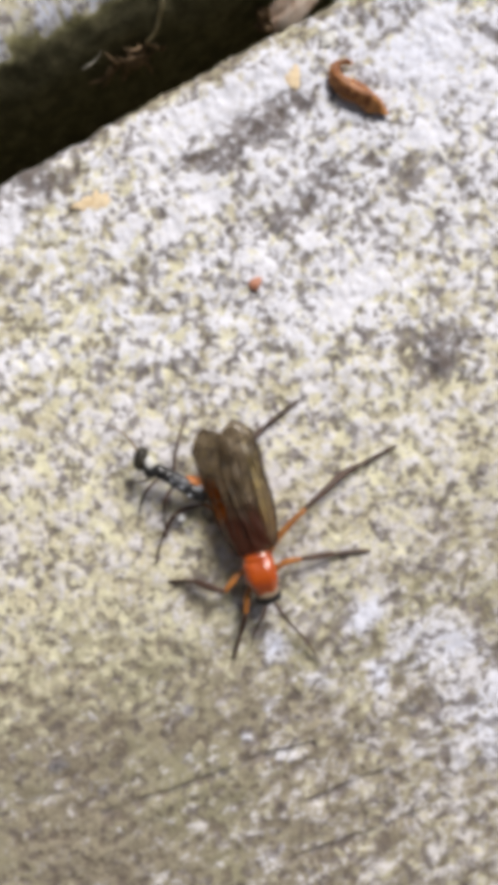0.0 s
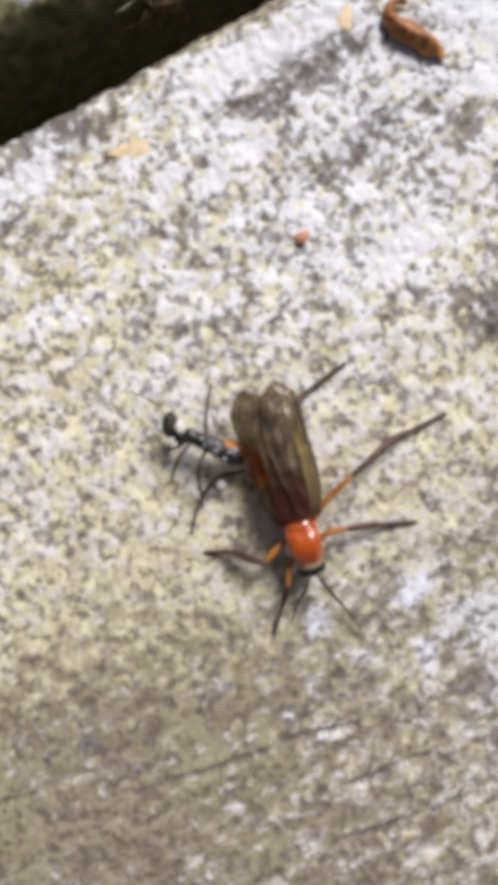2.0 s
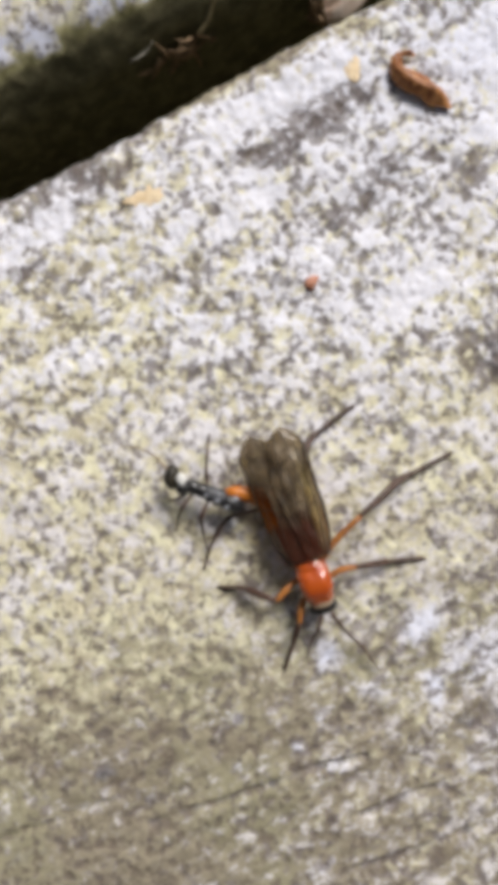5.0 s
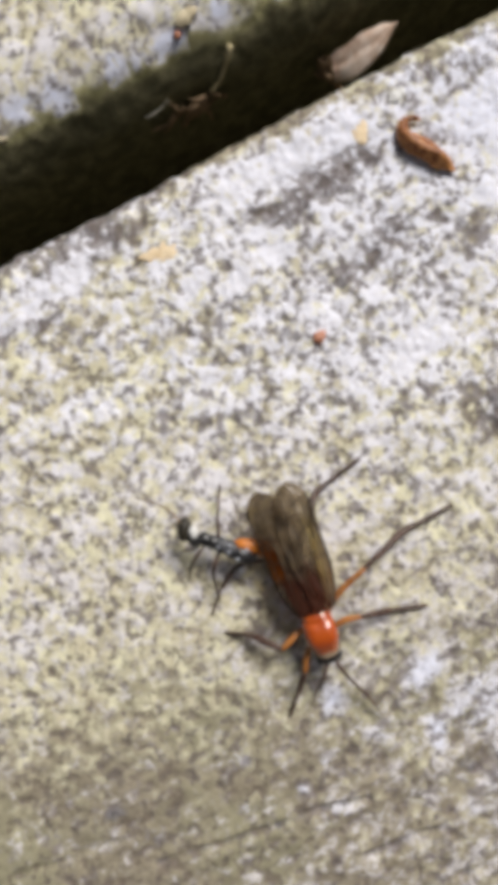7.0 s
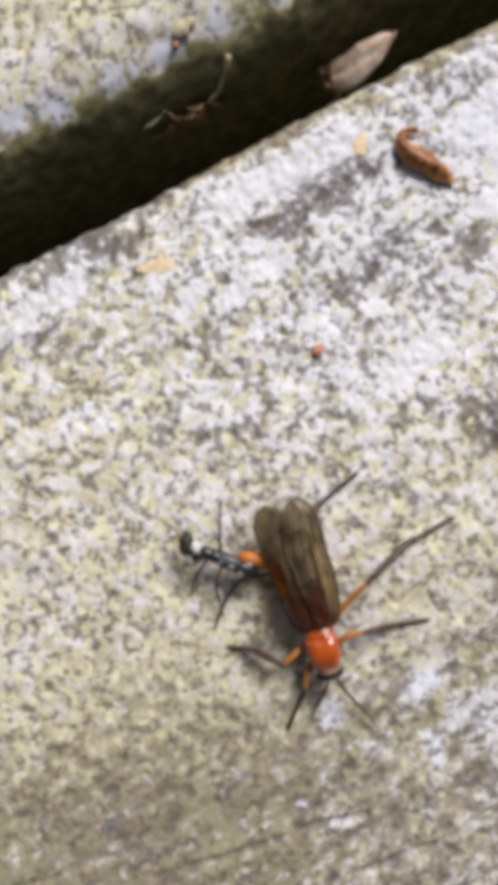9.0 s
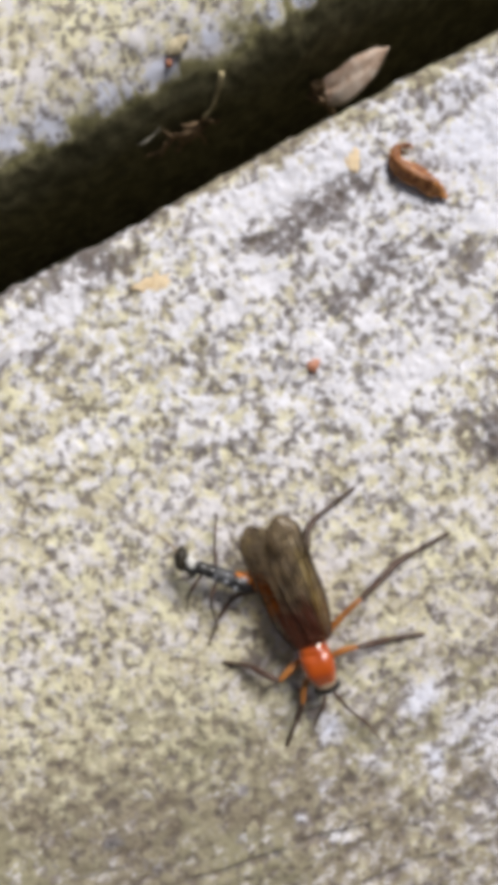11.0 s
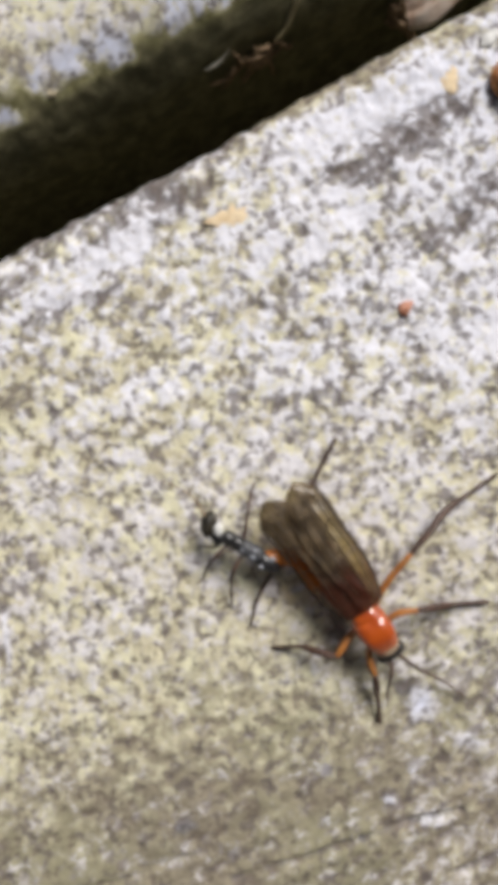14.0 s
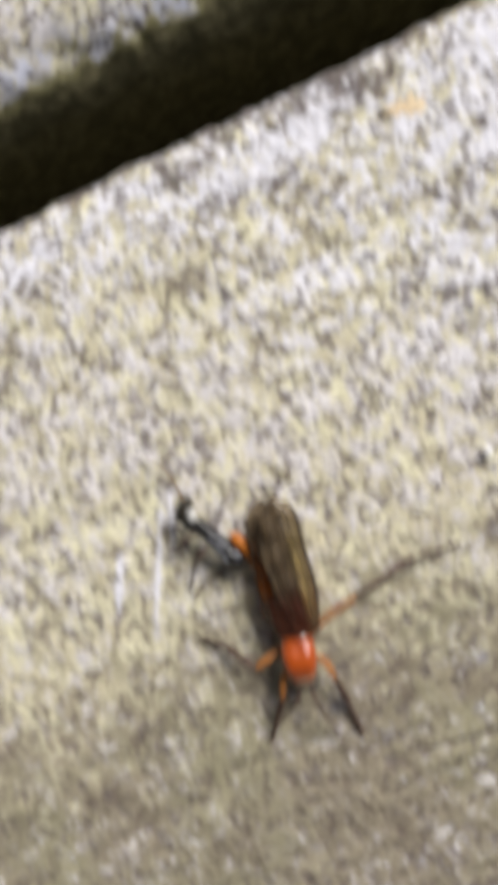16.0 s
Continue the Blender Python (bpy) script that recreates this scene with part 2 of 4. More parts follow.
def tube(bm, points, sides=10, steps=5, flat=1.0):
    """A closed round body along points of x, y, z, radius, in millimetres."""
    line = spline(points, steps)
    rings = []
    for i, (x, y, z, r) in enumerate(line):
        a, b = line[max(i - 1, 0)][:3], line[min(i + 1, len(line) - 1)][:3]
        d = Vector(b - a).normalized()
        side = d.cross(Vector((0, 0, 1)))
        side = side.normalized() if side.length > 1e-4 else Vector((1, 0, 0))
        up = side.cross(d)
        c, r = Vector((x, y, z)), max(float(r), 0.012)
        rings.append([bm.verts.new((c + r * (math.cos(t) * side + flat * math.sin(t) * up)) * MM) for t in np.linspace(0, 2 * math.pi, sides, endpoint=False).tolist()])
    for a, b in zip(rings, rings[1:]):
        for i in range(sides):
            bm.faces.new((a[i], a[(i + 1) % sides], b[(i + 1) % sides], b[i]))
    bm.faces.new(rings[0][::-1])
    bm.faces.new(rings[-1])
    return bm


def blob(bm, centre, radii, turn=0.0, rough=0.0, seed=0, sides=16, rows=10, lift=0.0):
    """A rounded lump, in millimetres; rough makes its surface uneven."""
    m = Matrix.Translation(Vector(centre) * MM) @ Matrix.Rotation(turn, 4, "Z") @ Matrix.Rotation(lift, 4, "Y") @ Matrix.Diagonal((*(Vector(radii) * MM), 1))
    made = bmesh.ops.create_uvsphere(bm, u_segments=sides, v_segments=rows, radius=1.0)["verts"]
    for v in made:
        if rough:
            v.co *= 1 + rough * noise.noise(v.co * 1.7 + Vector((seed * 3.1, seed, 0)))
        v.co = m @ v.co
    return bm


def sheet(bm, place, nu, nv, thick):
    """A sheet with thickness: place(u, v) gives a point in millimetres, u and v from 0 to 1."""
    g = [[Vector(place(i / nu, j / nv)) for j in range(nv + 1)] for i in range(nu + 1)]
    tops, lows = [], []
    for i in range(nu + 1):
        tops.append([]), lows.append([])
        for j in range(nv + 1):
            du = g[min(i + 1, nu)][j] - g[max(i - 1, 0)][j]
            dv = g[i][min(j + 1, nv)] - g[i][max(j - 1, 0)]
            n = du.cross(dv)
            n = n.normalized() if n.length > 1e-9 else Vector((0, 0, 1))
            tops[i].append(bm.verts.new((g[i][j] + n * thick / 2) * MM))
            lows[i].append(bm.verts.new((g[i][j] - n * thick / 2) * MM))
    for i in range(nu):
        for j in range(nv):
            bm.faces.new((tops[i][j], tops[i + 1][j], tops[i + 1][j + 1], tops[i][j + 1]))
            bm.faces.new((lows[i][j], lows[i][j + 1], lows[i + 1][j + 1], lows[i + 1][j]))
    rim = [(i, 0) for i in range(nu)] + [(nu, j) for j in range(nv)] + [(i, nv) for i in range(nu, 0, -1)] + [(0, j) for j in range(nv, 0, -1)]
    for (a, b), (c, d) in zip(rim, rim[1:] + rim[:1]):
        bm.faces.new((tops[a][b], lows[a][b], lows[c][d], tops[c][d]))
    return bm


# ---- boards ----
def value_noise(x, y, seed):
    """Smooth noise from -1 to 1 on arrays, with cells of size 1."""
    table = np.random.RandomState(seed).uniform(-1, 1, (256, 256))
    c, d = math.cos(seed * 0.7), math.sin(seed * 0.7)
    x, y = c * x - d * y, d * x + c * y
    xi, yi = np.floor(x).astype(int), np.floor(y).astype(int)
    u, v = x - xi, y - yi
    u, v = u * u * (3 - 2 * u), v * v * (3 - 2 * v)
    at = lambda a, b: table[(xi + a) % 256, (yi + b) % 256]
    return (at(0, 0) * (1 - u) + at(1, 0) * u) * (1 - v) + (at(0, 1) * (1 - u) + at(1, 1) * u) * v


def layers(x, y, size, seed, n=3):
    return sum(value_noise(x / size * 2**i, y / size * 2**i, seed + i) * 0.55**i for i in range(n))


def spread(x, y, spots):
    """How much of a patch lies at each place: spots of centre, radii along and across the grain, turn and strength."""
    out = np.zeros_like(x)
    wob = layers(x, y, 5.0, 77) * 0.45 + layers(x, y, 1.6, 87) * 0.25
    for cx, cy, rx, ry, turn, k in spots:
        a = radians(turn)
        u, v = (x - cx) * math.cos(a) + (y - cy) * math.sin(a), -(x - cx) * math.sin(a) + (y - cy) * math.cos(a)
        d = np.sqrt((u / rx) ** 2 + (v / ry) ** 2) + wob
        out += k * np.clip(1.35 - d, 0, 1)
    return out


def specks(x, s):
    """Where lichen flecks stand proud and where small pits lie, around 0.5; drawn out along the grain where the wood shows."""
    g = np.clip((7 - s) / 16, 0, 0.5)
    fleck = (1 - g) * layers(x, s, 0.78, 101, 3) + 1.15 * g * layers(x / 1.9, s, 0.62, 111, 3)
    pit = (1 - g) * layers(x, s, 0.55, 131, 2) + 1.15 * g * layers(x / 1.9, s, 0.5, 141, 2)
    return 0.5 + 0.20 * fleck, 0.5 + 0.21 * pit


def crusty(x, s, white, bare):
    """Height of the crust: proud flecks and small pits."""
    fleck, pit = specks(x, s)
    return 0.05 * np.clip((fleck - 0.79 + 0.5 * white) / 0.16 + 0.5, 0, 1) - 0.075 * np.clip((0.43 + 0.15 * bare - pit) / 0.14 + 0.3, 0, 1)


def board(name, xs, rows, relief, cover, film):
    """A board as one closed mesh. rows: y, z and the way out (ny, nz), round its section; relief, cover and film work on arrays."""
    y, z, ny, nz, s = [np.array(c) for c in zip(*rows)]
    X, Y = np.meshgrid(xs, y, indexing="ij")
    Z, NY, NZ, S = (np.broadcast_to(c, X.shape) for c in (z, ny, nz, s))
    h = relief(X, S, Y, Z)
    co = np.stack([X, Y + NY * h, Z + NZ * h], -1).reshape(-1, 3) * MM
    a, b = X.shape
    i, j = np.meshgrid(np.arange(a - 1), np.arange(b), indexing="ij")
    k = (j + 1) % b
    quads = np.stack([i * b + j, (i + 1) * b + j, (i + 1) * b + k, i * b + k], -1).reshape(-1, 4)
    loops = np.concatenate([quads.ravel(), np.arange(b), (a - 1) * b + np.arange(b)[::-1]]).astype(np.int32)
    starts = np.concatenate([np.arange(len(quads)) * 4, [len(quads) * 4, len(quads) * 4 + b]]).astype(np.int32)
    me = bpy.data.meshes.new(name)
    me.vertices.add(len(co))
    me.vertices.foreach_set("co", co.ravel())
    me.loops.add(len(loops))
    me.loops.foreach_set("vertex_index", loops)
    me.polygons.add(len(starts))
    me.polygons.foreach_set("loop_start", starts)
    me.update(calc_edges=True)
    me.validate()
    me.polygons.foreach_set("use_smooth", np.ones(len(me.polygons), bool))
    for label, values in (("cover", cover(X, S, Y, Z)), ("film", film(X, S, Y, Z)), ("specks", specks(X, S))):
        at = me.color_attributes.new(label, "FLOAT_COLOR", "POINT")
        data = np.ones((a * b, 4))
        for c, v in enumerate(values):
            data[:, c] = np.clip(v, 0, 1).ravel()
        at.data.foreach_set("color", data.ravel())
    me.materials.append(WOOD)
    return new(name, me)


def ladder(*stretches):
    """Rising numbers: stretches of (from, to, step)."""
    out = []
    for a, b, d in stretches:
        out += list(np.linspace(a, b, max(int(round((b - a) / d)), 1), endpoint=False))
    return np.array(out + [stretches[-1][1]])


THICK = 28.0
XS = ladder((-420, -70, 25), (-70, -56, 1.0), (-56, 42, 0.155), (42, 60, 1.0), (60, 420, 25))


def near_rows():
    """Round the near board's section: top, worn edge, side, underside, far side."""
    rows = []
    for y in ladder((-100, -34, 6), (-34, 35.2, 0.155)):
        rows.append((y, 0, 0, 1, y))
    for t in np.linspace(0, 90, 17)[1:]:
        c, s = math.cos(radians(t)), math.sin(radians(t))
        rows.append((35.2 + 2.7 * s, -2.0 + 2.0 * c, s, c, 35.2 + 0.04 * t))
    for z in (-2.6, -3.4, -4.4, -6, -8, -11, -15, -20, -25):
        rows.append((37.9, z, 1, 0, 38.8 - z))
    rows += [(37.2, -THICK, 0, -1, 70), (-101, -THICK, 0, -1, 200), (-102, -26, -1, 0, 210), (-102, -2, -1, 0, 230)]
    return rows


def far_rows():
    """Round the far board's section: its well worn edge is turned to the gap."""
    rows = [(45.8, -THICK, 0, -1, 0), (45.3, -26, -1, 0, 2)]
    for z in ladder((-24, -12, 1.5), (-12, -6, 0.4)):
        rows.append((45.3, z, -1, 0, 28 + z))
    for t in np.linspace(0, 90, 34)[1:]:
        c, s = math.cos(radians(t)), math.sin(radians(t))
        rows.append((52.8 - 7.5 * c, -6.0 + 6.0 * s, -c, s, 22 + 0.116 * t))
    for y in ladder((53.1, 64, 0.35), (64, 180, 8)):
        rows.append((y, 0, 0, 1, y - 20.3))
    rows += [(181, -2, 1, 0, 165), (181, -26, 1, 0, 190), (180, -THICK, 0, -1, 192)]
    return rows


# Long splits in the grain: ends and depth.
SPLITS = ((-19.0, -10.3, -9.5, -11.8, 0.30), (-9.5, -11.7, -2.2, -13.0, 0.42), (-4.5, -17.0, 2.0, -17.6, 0.40), (-8, -20.5, 4, -22.0, 0.3), (-30, -6.5, -21, -7.6, 0.22))


def split_depth(x, y):
    out = np.zeros_like(x)
    for x0, y0, x1, y1, d in SPLITS:
        u = np.clip((x - x0) / (x1 - x0), 0, 1)
        off = np.hypot(y - (y0 + (y1 - y0) * u) + 0.25 * value_noise(x / 2.2, x * 0, 5), np.maximum(np.abs(x - (x0 + x1) / 2) - (x1 - x0) / 2, 0))
        out += 1.4 * d * np.exp(-((off / 0.27) ** 2)) * (0.6 + 0.4 * value_noise(x / 1.3, y / 1.3, 9))
    return out


def near_relief(x, s, y, z):
    grainy = np.clip((4 - s) / 14, 0, 1)
    white, _, bare = near_cover(x, s, y, z)
    h = 0.09 * layers(x, s, 1.8, 11) + 0.03 * value_noise(x / 0.45, s / 0.45, 17) + 0.12 * layers(x, s, 9, 21) + crusty(x, s, white, np.clip(bare, 0, 1))
    h = h + grainy * 0.11 * layers(x / 9, s, 1.3, 31, 2)
    worn = np.clip((s - 33) / 3, 0, 1)
    lip = np.clip((s - 35.2) / 2.5, 0, 1) * np.clip(1 - (s - 40) / 5, 0, 1)
    h = h * (1 - 0.4 * worn) + worn * 0.14 * layers(x, s, 1.0, 41)
    return h + lip * 0.38 * np.clip((x - 3) / 14, 0, 1) - split_depth(x, s)


WHITES = ((-6.5, 33.4, 3.2, 1.8, 10, 0.9), (-10.5, 33.3, 2.6, 1.7, 0, 0.9), (11, 34.3, 6, 1.8, 2, 0.7), (18, 34.6, 4, 1.5, 5, 0.6), (5.0, 28.3, 4.5, 2.8, 15, 0.75), (14.5, 27.3, 5, 2.4, 10, 0.3),
          (15.5, 16.5, 5, 3.0, 0, 0.2), (24.6, 25.5, 5, 3.5, 0, 0.25), (26, 20, 5, 3, 0, 0.25), (6.5, 21.5, 6, 4, 0, 0.35), (-20.5, 35.3, 4, 1.3, 6, 0.8), (-28.5, 34, 3.5, 1.6, 8, 0.8),
          (-25.5, 21.5, 3.5, 2.2, 0, 0.5), (30, 29, 5, 4, 0, 0.5), (-3, 24, 6, 3, 0, 0.25), (-23, 9, 5, 3, 0, 0.25))
SOLID = ((-5.1, 34.0, 1.8, 1.0, 20, 0.9), (-9.8, 33.6, 1.9, 0.9, 10, 0.9), (3.4, 28.7, 1.8, 1.3, 20, 0.8), (5.8, 27.6, 2.0, 0.9, 10, 0.6), (13.0, 34.4, 3.6, 0.9, 3, 0.8), (18.5, 35.3, 1.8, 0.6, 0, 0.6), (10.2, 28.2, 1.5, 0.8, 0, 0.6),
         (15.4, 16.2, 1.5, 0.9, 0, 0.5), (18.2, 16.9, 1.3, 0.9, 0, 0.5), (27.3, 24.9, 1.8, 1.4, 0, 0.3), (20.5, 27.6, 2.6, 0.7, 15, 0.4), (-26, 19.5, 3.0, 2.5, 0, 0.35))
STREAKS = ((-28.7, 9.1, 0.3, 4.2, -27, 0.9), (-32.0, 9.0, 0.3, 3.0, -27, 0.9), (-26.0, 12.5, 0.25, 2.5, -20, 0.6))
BLUES = ((5.6, -6.0, 1.8, 1.3, 10, 0.8), (-1.3, -5.0, 1.5, 1.1, 20, 0.9), (4.9, -11.0, 0.7, 1.5, -20, 0.6), (-0.8, 1.0, 1.0, 0.8, 0, 0.6), (-9.9, -6.3, 1.0, 0.9, 0, 0.6), (29, 31, 4, 3, 0, 0.25), (11, -17, 5, 4, 0, 0.5), (9, -10, 3, 2, 0, 0.4), (-18.5, -8.3, 1.4, 0.6, 0, 0.5), (-11.5, -9.6, 0.9, 0.8, 0, 0.6), (-4.4, -12.8, 1.5, 0.5, 15, 0.5), (-2.2, -17.4, 1.8, 0.45, 12, 0.5), (-6.6, -10.0, 0.7, 0.9, 0, 0.45), (-10.8, -9.6, 0.8, 0.8, 0, 0.45), (-3.9, -8.7, 0.8, 0.7, 0, 0.4), (0.9, -8.6, 1.3, 0.8, 20, 0.4), (-8.7, -19.2, 1.6, 0.5, 10, 0.4))
GREYS = ((17.6, 31.7, 4.0, 1.5, 8, 1.0), (11.8, 30.8, 1.6, 1.0, -20, 1.0), (17.8, 25.5, 3.2, 1.2, 12, 0.9), (15.4, 24.3, 1.6, 0.7, 0, 0.6), (19.4, 9.8, 3, 2.2, 0, 0.5), (29.5, 34, 3, 1.5, 0, 0.5), (-2.4, 35.2, 4.5, 1.3, 0, 0.8), (-8.8, 31.7, 1.1, 0.7, 0, 0.7),
         (-14.5, 35.4, 4, 0.8, 5, 0.5), (26, 23, 3, 1.2, 0, 0.5), (-17.3, 27.8, 1.6, 1.2, 0, 0.5), (-4.0, 1.9, 1.3, 0.9, 0, 0.5), (6.3, -14.3, 1.6, 1.3, 0, 0.5), (-20.7, -5.2, 0.8, 0.7, 0, 0.5), (6.4, -14.5, 0.7, 0.6, 0, 0.9))
OCHRES = ((-9, 24, 9, 5, 15, 0.45), (2, 15, 10, 5, 0, 0.5), (13, 9, 8, 4, 0, 0.45), (-14, 19, 8, 5, 0, 0.45), (-1, 19, 8, 4, 0, 0.35), (9.5, 5, 6, 3, 0, 0.3), (9, 33, 2.2, 1.4, 0, 0.5), (20, 29, 4, 1.5, 0, 0.4), (-22, 14, 8, 4, 0, 0.4), (-27, 22, 7, 5, 0, 0.4), (-25, 2, 9, 4, 10, 0.25))


# The first spot is dark lichen with the head's shadow painted in.
DARKS = ((-1.5, -3.5, 1.0, 0.9, 0, 0.8), (23.6, 25.1, 1.8, 0.8, 10, 0.7), (18.5, 22.5, 1.4, 1.1, 0, 0.6), (22.4, 13.5, 2.2, 1.2, 0, 0.6), (21.5, 9.6, 3.4, 2.0, 25, 0.6), (14.3, 24.1, 0.9, 0.6, 0, 0.9), (25.5, 16.5, 2.0, 1.2, 0, 0.5))
TANS = ((-17.8, 28.0, 4.5, 2.6, 15, 0.9), (-8.5, 26.5, 4, 2.2, 0, 0.4), (-26, 27, 4, 2.5, 0, 0.5), (-13, 12.5, 5, 2.0, 10, 0.35), (-30, 14, 4, 3, 0, 0.4))


def near_cover(x, s, y, z):
    up = np.clip((s + 10) / 28, 0, 1)
    edge = np.clip((s - 35.9 + 0.7 * layers(x, s, 3, 57)) / 1.2, 0, 1)
    big = layers(x, s, 11, 51)
    west = np.clip((5 - x) / 16, 0, 1.25) * np.clip((13 - s) / 11, 0, 1) * (1 - 0.2 * np.clip((-9 - s) / 7, 0, 1))
    white = 0.375 + 0.19 * np.clip((x - 4) / 8, 0, 1) * np.clip((s - 13) / 8, 0, 1) + 0.225 * up + 0.03 * np.clip(x / 20, -1, 1) * (1 - up) - 0.24 * west - 0.06 * np.clip((2 - x) / 8, 0, 1) * np.clip((s - 12) / 6, 0, 1) + 0.08 * big + 0.22 * spread(x, s, WHITES) + 0.75 * spread(x, s, SOLID) + 0.75 * spread(x, s, BLUES) + 0.05 * np.clip(-s / 6, 0, 1) * np.clip((x + 22) / 14, 0, 1) + 1.0 * spread(x, s, STREAKS) - 0.22 * spread(x, s, GREYS) - 0.3 * spread(x, s, DARKS) - 0.3 * spread(x, s, TANS)
    yellow = 0.29 - 0.25 * west + 0.40 * up + 0.34 * np.sin(np.clip((s + 6) / 36, 0, 1) * math.pi) - 0.08 * big + 0.3 * spread(x, s, OCHRES) - 0.9 * spread(x, s, GREYS) - 0.8 * spread(x, s, DARKS)
    east = np.clip((x - 2) / 9, 0, 1)
    strip = edge * (0.45 + 0.55 * east)
    bare = 0.05 * (1 - up) + 1.0 * spread(x, s, GREYS) + 1.0 * spread(x, s, DARKS) + 0.6 * edge * (1 - 0.9 * east) + 1.5 * split_depth(x, s)
    return np.clip(white, 0.12, 0.98) * (1 - 0.8 * strip), np.clip(yellow, 0, 0.98) * (1 - 0.7 * edge) + 0.06 * strip, bare


def near_film(x, s, y, z):
    chalk = 0.15 + 0.85 * np.clip((s - 7 + 0.55 * x) / 17, 0, 1) + 0.9 * spread(x, s, WHITES) + spread(x, s, BLUES) + spread(x, s, STREAKS)
    return np.clip((s - 38.5) / 2.0, 0, 1), np.clip(0.8 * spread(x, s, BLUES) + 0.3 * np.clip((s - 18) / 12, 0, 1) * np.clip((x - 8) / 18, 0, 1), 0, 1), chalk


def far_relief(x, s, y, z):
    return crusty(x, s, 0.6, 0.1) * np.clip((s - 27) / 4, 0.3, 1) + 0.12 * layers(x, s, 1.5, 61) + 0.2 * layers(x, s, 7, 65) + 0.05 * value_noise(x / 0.6, s / 0.6, 69)


def far_patches(x, s):
    """Blue-grey lichen where the worn edge starts to fall."""
    wob = 0.9 * layers(x, s, 5, 75) + 0.8 * layers(x, s, 1.3, 79)
    return wob, np.clip(1.3 - np.abs(s - 27.9 + 0.6 * wob) / 1.3, 0, 1) * np.clip(0.30 + 2.0 * layers(x, s, 2.0, 91), 0, 1)


def far_cover(x, s, y, z):
    big = layers(x, s, 8, 71)
    return 0.46 + 0.15 * big + 0.42 * far_patches(x, s)[1], 0.98 - 0.15 * big, 0.05 + 0 * x


def far_film(x, s, y, z):
    wob, blue = far_patches(x, s)
    return np.clip((29.6 - 1.3 * np.clip(-x / 12, 0, 1) - s + wob - 0.5 - 4.5 * blue) / 3.0, 0, 1), 0.9 * blue, 0.4 + 0 * x


near_board = tagged(board("deck_board", XS, near_rows(), near_relief, near_cover, near_film), "weathered grey wooden board crusted with white and yellow lichen", "board", kind="structure")
far_board = tagged(board("deck_board", ladder((-420, -70, 25), (-70, -50, 2), (-50, 45, 0.35), (45, 60, 2), (60, 420, 25)), far_rows(), far_relief, far_cover, far_film),
                   "weathered wooden board with a rounded dark mossy edge", "board", kind="structure")

# Unseen ground, added just under the boards so that the gap stays black.
bm = bmesh.new()
bmesh.ops.create_grid(bm, x_segments=40, y_segments=40, size=60)
for v in bm.verts:
    v.co.z = -(THICK + 0.3) * MM
ground = tagged(part("ground", bm, SOIL), "unseen dark soil set close under the boards to keep the gap black", "ground", kind="structure")


# ---- the large insect ----
def line_of(points, radius, bm=None, sides=8):
    return tube(bm or bmesh.new(), [(*p, r) for p, r in zip(points, radius)], sides)


